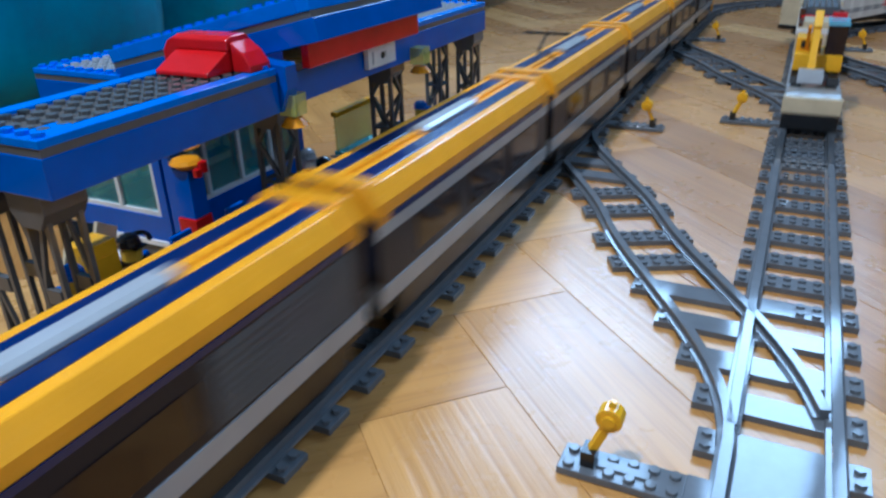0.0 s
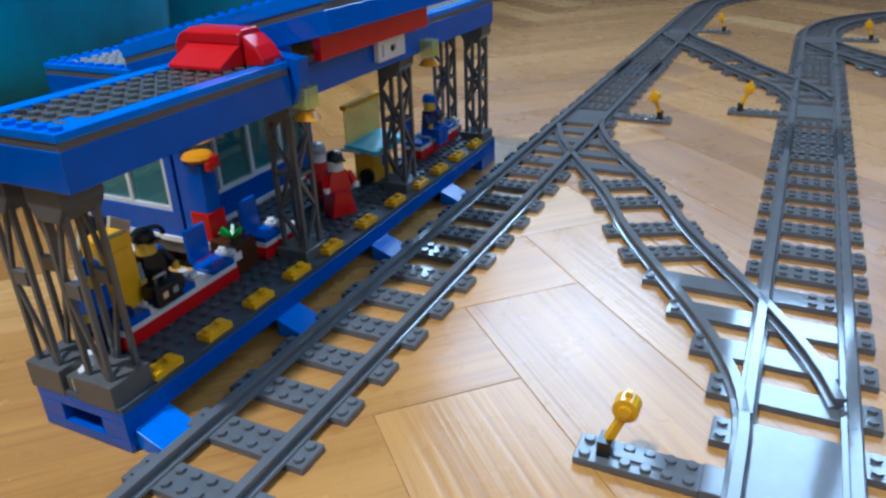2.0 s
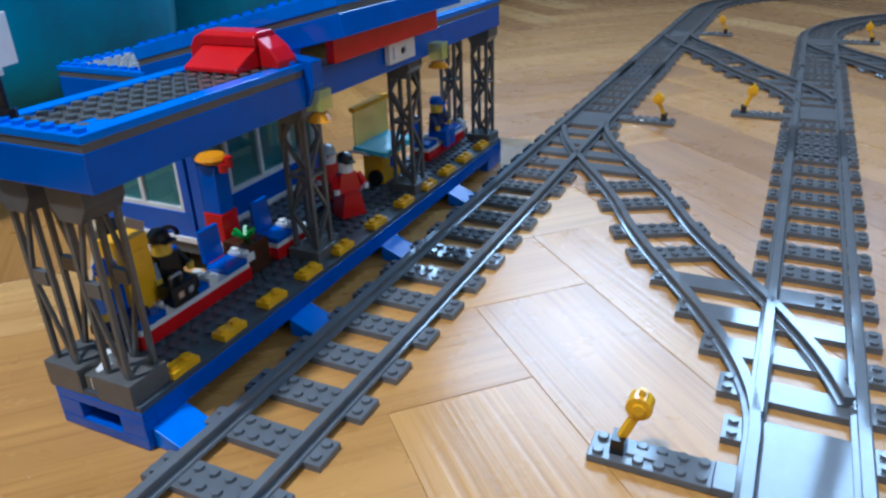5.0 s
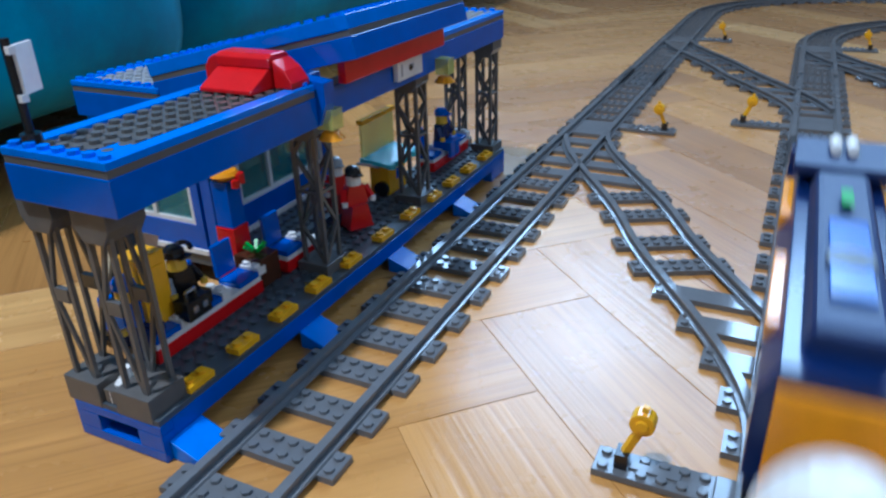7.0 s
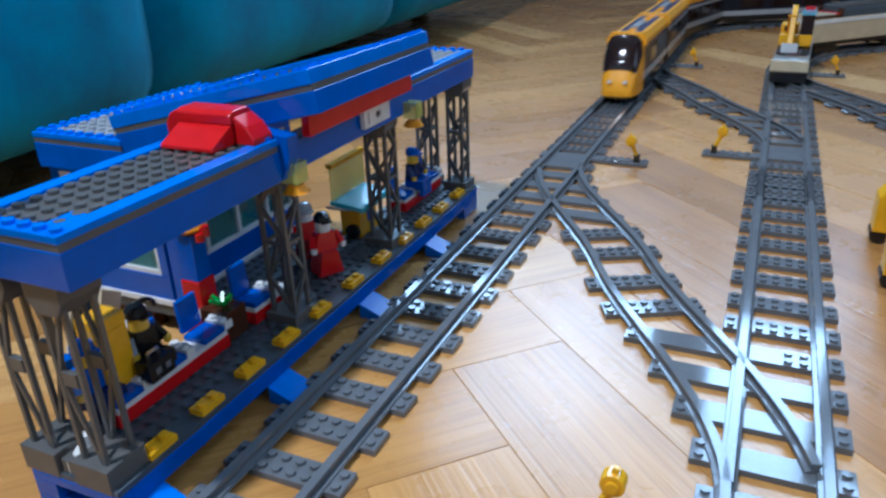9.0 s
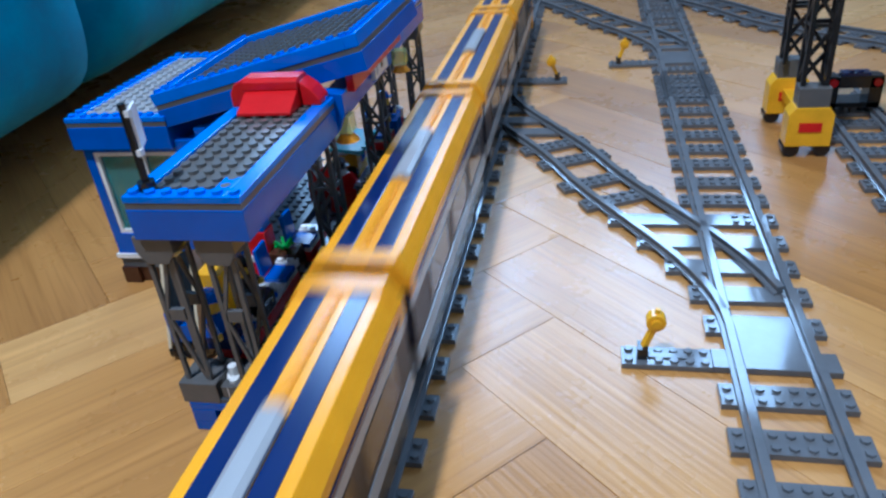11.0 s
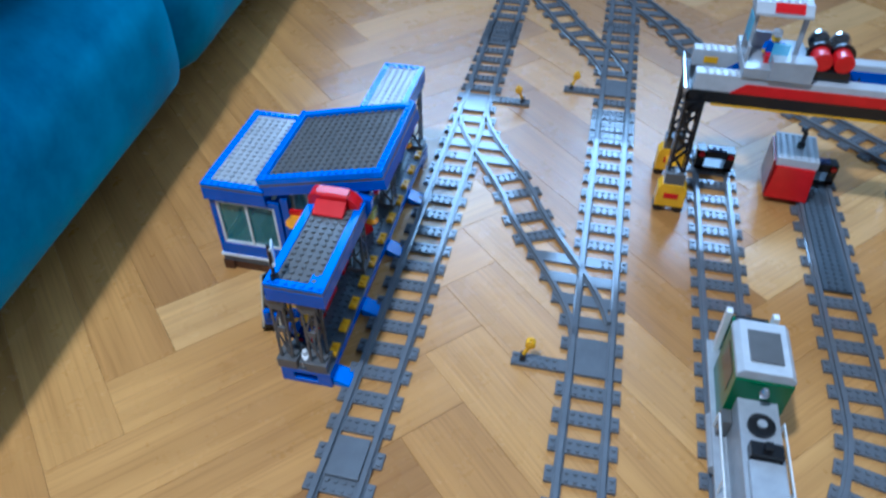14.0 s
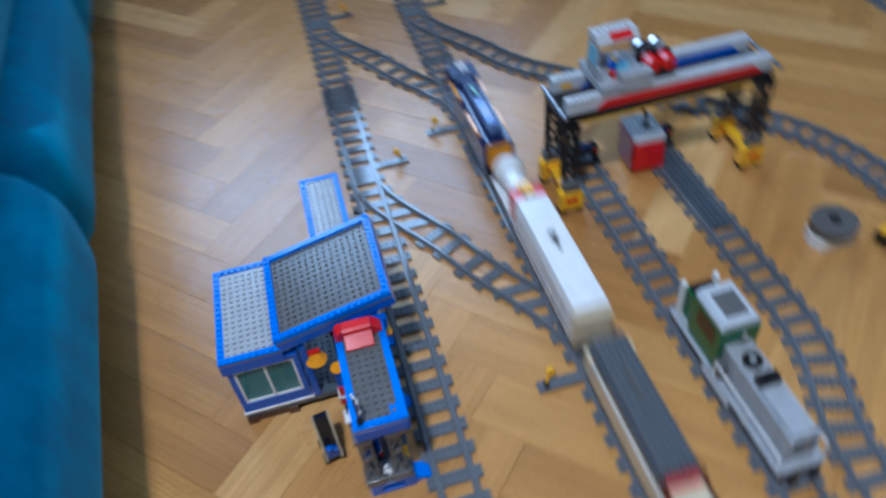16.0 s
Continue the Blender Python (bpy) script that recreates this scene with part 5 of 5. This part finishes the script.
def gantry():
    t = thing("gantry_crane", "black toy gantry crane with red and white girders on yellow feet", "gantry crane")
    xs, y0, y1 = (35.6, 72.6), 48.6, 58.4
    for i, x in enumerate(xs):
        for y in (y0, y1):
            f = part("foot", Shape().prism([(x - 2.2, 1.2), (x + 2.2, 1.2), (x + 2.2, 4.6), (x + 1.6, 5.4), (x - 1.6, 5.4), (x - 2.2, 4.6)], y - 1.2, y + 1.2, "y"), "yellow", t, "yellow crane foot", 0.08)
            part("decal", Shape().box(x - 1.1, x + 1.1, y - 1.28, y - 1.2, 2.8, 3.8), "red", f, "red decal plate")
            for dx in (-1.5, 1.5):
                part("wheel", Shape().cyl(x + dx, y - 1.0, 0.85, 0.85, 2.0, 14, "y"), "black", f, "black wheel")
        part("foot_beam", Shape().box(x - 0.8, x + 0.8, y0 + 1.2, y1 - 1.2, 3.0, 4.2), "yellow", t, "yellow foot beam", 0.06)
        for y in (y0, y1):
            top = y0 + 1.5 if y == y0 else y1 - 1.5
            part("leg_block", Shape().cbox(x, y, 5.4, 3.0, 2.2, 2.0), "dark", t, "dark grey leg block", 0.06)
            part("leg", lattice(Shape(), x, (y + top) / 2, 7.2, 19.6, 2.2, 1.8, 0.45), "black", t, "black lattice leg")
        part("leg_head", Shape().box(x - 1.4, x + 1.4, y0 + 1.0, y1 + 0.6, 19.2, 20.8).box(x - 1.0, x + 1.0, y0 + 0.6, y1 + 1.0, 17.6, 19.2), "black", t, "black leg head", 0.06)
        part("end_tube", Shape().cyl(x - (1.7 if i == 0 else -1.7), y0 - 0.5, 21.6, 0.4, y1 - y0 + 1, 10, "y"), "chrome", t, "pale blue end tube")
    for y, stripe in ((y0 + 2.2, "red"), (y1 - 0.4, "blue")):
        g = part("girder", Shape().box(xs[0] - 0.6, xs[1] + 0.6, y - 1.0, y + 1.0, 20.8, 23.4).studs(36, 42, y - 1, y + 1, 23.4), "pale", t, "pale grey crane girder", 0.08)
        part("girder_stripe", Shape().prism([(xs[0] + 4.4, 20.8), (xs[1] - 1, 20.8), (xs[1] - 3, 22.4), (xs[0] + 6.4, 22.4)], y - 1.08, y - 1.0, "y"), stripe, g, stripe + " girder stripe")
        part("girder_rail", Shape().box(xs[0], xs[1], y - 1.02, y + 1.02, 18.9, 20.8), "black", t, "black girder rail", 0.04)
        part("hazard_strip", Shape().box(xs[0] + 2.4, xs[1] - 2.4, y - 1.06, y - 0.6, 18.6, 18.9), "yellow", t, "yellow strip under the girder")
    part("warning_block", Shape().cbox(37.6, y1 - 1.3, 21.4, 2.0, 0.4, 1.0), "yellow", t, "yellow block", 0.04)
    # trolley with cab
    c = new("trolley")
    c.parent = t
    c.matrix_basis = st(45.4, (y0 + y1) / 2 + 1.0, 23.4)
    tagged(c, "light grey crane trolley with an operator cab")
    part("trolley_frame", Shape().box(-4.5, 4.5, -5, 5, 0.1, 1.6).box(-1, 4.6, -5.2, -2.6, 0.1, 3.0), "grey", c, "light grey frame", 0.06)
    part("cab_wall", Shape().box(-4.4, -0.6, 1.5, 2.0, 1.6, 4.0).box(-4.4, -4.0, -3.4, 1.5, 1.6, 4.0), "grey", c, "light grey cab wall", 0.05)
    part("cab_window", Shape().box(-4.5, -4.3, -1.8, 1.4, 4.0, 7.2), "bluepane", c, "clear blue cab window")
    part("cab_window", Shape().box(-1.2, 1.0, -3.2, -3.0, 1.8, 4.6), "bluepane", c, "clear blue cab window")
    for x, y in ((-4.1, -1.4), (2.4, -1.0), (-4.1, 1.3)):
        part("cab_post", Shape().cbox(x, y, 1.6, 0.6, 0.6, 6.5), "grey", c, "grey cab post")
    part("cab_roof", Shape().prism([(-2.6, 8.0), (1.6, 8.0), (1.6, 9.4), (-1.2, 9.4), (-2.6, 8.4)], -4.6, 2.8, "x").studs(-4, 2, -1, 1, 9.4), "pale", c, "pale studded cab roof", 0.06)
    part("roof_sign", Shape().prism([(-2.5, 8.55), (-1.25, 9.45), (-1.33, 9.55), (-2.6, 8.65)], -2.2, 1.6, "x"), "red", c, "red roof sign", 0.04)
    for x in (5.6, 8.4):
        d = part("winch_drum", Shape().cyl(x, -3.4, 2.6, 1.3, 2.4, 16, "y"), "red", c, "red winch drum", 0.05)
        part("drum_disc", Shape().cyl(x, -1.0, 2.6, 1.8, 0.4, 18, "y"), "black", d, "black drum disc")
        part("drum_cap", Shape().cyl(x, 1.6, 3.4, 1.4, 0.5, 16, "y"), "chrome", d, "clear drum disc")
    part("winch_frame", Shape().box(4.6, 9.6, -3.6, 3.6, 0.1, 1.4), "black", c, "black winch frame", 0.05)
    minifig("toy_figure", 44.6, 53.0, 25.2, 0, "blue", "red", "grey", "toy figure in red with a pale helmet in the crane cab", True)
    part("hoist", Shape().box(48.6, 58.4, 51.4, 54.6, 18.2, 19.4), "black", t, "black hoist block", 0.06)
    part("hoist_cable", Shape().strut((50, 53, 19.4), (50, 53, 23.4), 0.2).strut((57, 53, 19.4), (57, 53, 23.4), 0.2), "black", t, "black hoist cable")
    return t


def yard_things():
    c = thing("cargo_container", "red and white toy cargo container on the siding", "container", "", st(XD - 5.0, 54.8, 0.0, -4))
    part("side_panel", Shape().prism([(-3.2, 1.2), (3.2, 1.2), (2.8, 7.2), (-2.8, 7.2)], -1.6, -1.2, "y"), "red", c, "red side panel", 0.06)
    part("lid", Shape().box(-3.0, 3.0, -1.2, 6.4, 7.2, 8.6).studs(-3, 3, -1, 6, 8.6), "pale", c, "pale studded lid", 0.05)
    part("body", Shape().box(-2.9, 2.9, -1.2, 6.4, 1.2, 7.2), "red", c, "dark red body", 0.06)
    part("hook", Shape().cyl(0.4, 2.6, 8.6, 0.6, 0.7, 12).cyl(0.4, 2.6, 9.3, 0.35, 2.0, 10).cyl(0.1, 2.9, 11.3, 0.5, 0.6, 10), "black", c, "black lifting hook")
    part("end_door", Shape().box(-3.4, -3.0, -1.0, 6.2, 1.2, 7.8), "darkred", c, "dark red end door", 0.05)
    for x in (XC, XD):
        b = thing("buffer_stop", "black toy buffer stop with red lights on the siding end", "buffer stop", "buffer stops", st(x, 60.0, 0.42))
        part("frame", Shape().box(-3, -1.6, -1, 1.5, 0.7, 4.2).box(1.6, 3, -1, 1.5, 0.7, 4.2).box(-3, 3, -1, 0.4, 3.0, 4.4).box(-3, 3, -1, 2.0, 0.7, 1.3), "black", b, "black frame", 0.05)
        for sx in (-2.3, 2.3):
            part("lamp", Shape().cyl(sx, -1.3, 3.7, 0.45, 0.35, 12, "y"), "red", b, "red lamp")
        part("top_plate", Shape().box(-1.5, 1.5, -1.0, 0.4, 4.4, 4.8).studs(-1, 1, -1, 0, 4.8), "navy", b, "navy plate")
    s = thing("track_infill", "dark grey studded plate laid between the siding rails", "plate", "", st(XD, 34, 0.44))
    part("plate", Shape().box(-1.9, 1.9, 0, 26, 0, 0.36).studs(-1.5, 1.5, 0, 26, 0.36, 6), "bluegrey", s)
    r = thing("toy_millstone", "round grey toy wheel load standing on white bricks", "toy load", "", st(74.6, 26.0, 0))
    part("stand", Shape().prism([(-3.2, -2.4), (3.2, -2.4), (4.1, 0), (3.2, 2.4), (-3.2, 2.4), (-4.1, 0)], 0, 2.4, "z"), "white", r, "white brick stand", 0.06)
    part("green_ring", Shape().cyl(0, 0, 2.4, 3.5, 0.5, 26), "leaf", r, "green ring")
    part("wheel", Shape().cyl(0, 0, 2.9, 3.9, 1.7, 30), "dark", r, "dark grey wheel", 0.12)
    part("bore", Shape().cyl(0, 0, 4.6, 1.0, 0.12, 16), "black", r, "black bore")
    v = thing("toy_cart", "black and yellow toy cart beside the millstone", "toy cart", "", st(83.5, 22.0, 0, 20))
    part("body", Shape().box(-2.4, 2.4, -1.6, 1.6, 1.0, 2.6), "black", v, "black body", 0.06)
    part("hood", Shape().box(-2.2, 0, -1.4, 1.4, 2.6, 3.2), "yellow", v, "yellow hood", 0.06)
    for x in (-1.5, 1.5):
        for y in (-1.8, 1.4):
            part("wheel", Shape().cyl(x, y, 0.9, 0.9, 0.4, 12, "y"), "black", v, "black wheel")
    g = thing("toy_brick_house", "small red, yellow and green toy brick model on the parquet", "toy model", "", st(62, 161, 0))
    part("base", Shape().box(-6, 6, -4, 4, 0, 0.4).studs(-6, 6, -4, 4, 0.4, 6), "leaf", g, "green base plate")
    part("wall", Shape().box(-4.4, -1, -2, 2, 0.4, 4.2), "red", g, "red bricks", 0.05)
    part("wall", Shape().box(-0.6, 3.4, -2, 2, 0.4, 3.2), "yellow", g, "yellow bricks", 0.05)
    part("roof", Shape().prism([(-5, 4.2), (-0.4, 4.2), (-2.7, 6.2)], -2.4, 2.4, "y"), "green", g, "green roof", 0.05)
    b = thing("toy_base_plate", "green toy base plate lying on the parquet", "base plate", "", st(81, 160, 0))
    part("plate", Shape().box(-4, 4, -3, 3, 0, 0.4).studs(-4, 4, -3, 3, 0.4, 6), "leaf", b)


def connector_plate():
    t = thing("connector_plate", "dark grey plate clipped between two track sleepers", "plate", "", st(XA, -6.0, 0.44))
    part("plate", Shape().box(-1.95, 1.95, -2.6, 2.6, 0, 0.5), "rail", t, "", 0.08)


connector_plate()
CARS = [passenger_car(1, "power_car")]
MID = passenger_car(0)
CARS.append(MID)
CARS.append(passenger_car(0, "power_car"))
for _ in range(2):
    CARS.append(copy_thing(MID, st(0, 0)))
CARS.append(passenger_car(-1, "power_car"))
CARGO = [(cargo_loco(), 17.0), (white_wagon(), 57.0), (hopper_wagon(), 97.0), (flat_wagon(), 129.2)]
DIGGER = excavator()
green_loco()
gantry()
yard_things()


parquet()


# ---- movement ----
def loop(x, y_low, y_high, x_east, r=40.0):
    """A closed way round the room: up the west side, along the north, down the east, back; gives a function of distance from (x, 0)."""
    legs = [("s", x, 0, 0.0, y_high), ("c", x, y_high, 0.0, r), ("s", x + r, y_high + r, -math.pi / 2, x_east - x - 2 * r),
            ("c", x_east - r, y_high + r, -math.pi / 2, r), ("s", x_east, y_high, -math.pi, y_high - y_low), ("c", x_east, y_low, -math.pi, r),
            ("s", x_east - r, y_low - r, -1.5 * math.pi, x_east - x - 2 * r), ("c", x + r, y_low - r, -1.5 * math.pi, r), ("s", x, y_low, 0.0, -y_low)]
    size = [g[4] if g[0] == "s" else g[4] * math.pi / 2 for g in legs]
    total = sum(size)

    def at(d):
        d %= total
        for g, n in zip(legs, size):
            if d <= n:
                break
            d -= n
        k, px, py, a, q = g
        if k == "s":
            return px - math.sin(a) * d, py + math.cos(a) * d
        t = d / q
        cx, cy = px + q * math.cos(a), py + q * math.sin(a)
        return cx - q * math.cos(a - t), cy - q * math.sin(a - t)
    return at, total


def spread(knots, t):
    """Distance at t from (time, distance) knots, straight between them."""
    for (t0, d0), (t1, d1) in zip(knots, knots[1:]):
        if t <= t1 or (t1, d1) == knots[-1]:
            return d0 + (d1 - d0) * (t - t0) / (t1 - t0)


def ride(ob, way, knots, offset, half, facing, step=0.1):
    """Keys a car whose two bogies follow the way."""
    rows = []
    for k in range(int(round(16 / step)) + 1):
        t = k * step
        d = spread(knots, t) + offset
        fx, fy = way(d + half)
        bx, by = way(d - half)
        a = math.degrees(math.atan2(-(fx - bx), fy - by))
        rows.append((t, st((fx + bx) / 2, (fy + by) / 2, 0, a + (180 if facing < 0 else 0))))
    walk(ob, rows)


def motions():
    way_a, len_a = loop(XA, -131.5, 177.8, 160.0)
    # the passenger train runs south past the station; distances are those of its nose
    pa = [(0.0, -17.0), (1.0, -129.5), (1.7, -208.0), (8.7, 134.0 - len_a), (9.3, 74.0 - len_a), (9.9, 14.0 - len_a), (10.4, -38.0 - len_a), (16.0, -560.0 - len_a)]
    for k, car in enumerate(CARS):
        ride(car, way_a, pa, 16.6 + 33.2 * k, 11.0, -1)
    way_b, len_b = loop(XB, -164.8, 142.0, 137.92)
    # the cargo train runs north; distances are those of its nose
    pb = [(0.0, 220.0), (0.6, 288.0), (6.7, 8.0 + len_b), (7.0, 42.0 + len_b), (7.5, 97.5 + len_b), (8.0, 155.5 + len_b), (8.5, 213.0 + len_b), (9.3, 304.0 + len_b), (15.5, 36.0 + 2 * len_b), (16.0, 93.5 + 2 * len_b)]
    for car, off in CARGO:
        ride(car, way_b, pb, -off, 9.5, 1)
    ride(DIGGER, way_b, pb, -129.0, 9.5, 1)


motions()
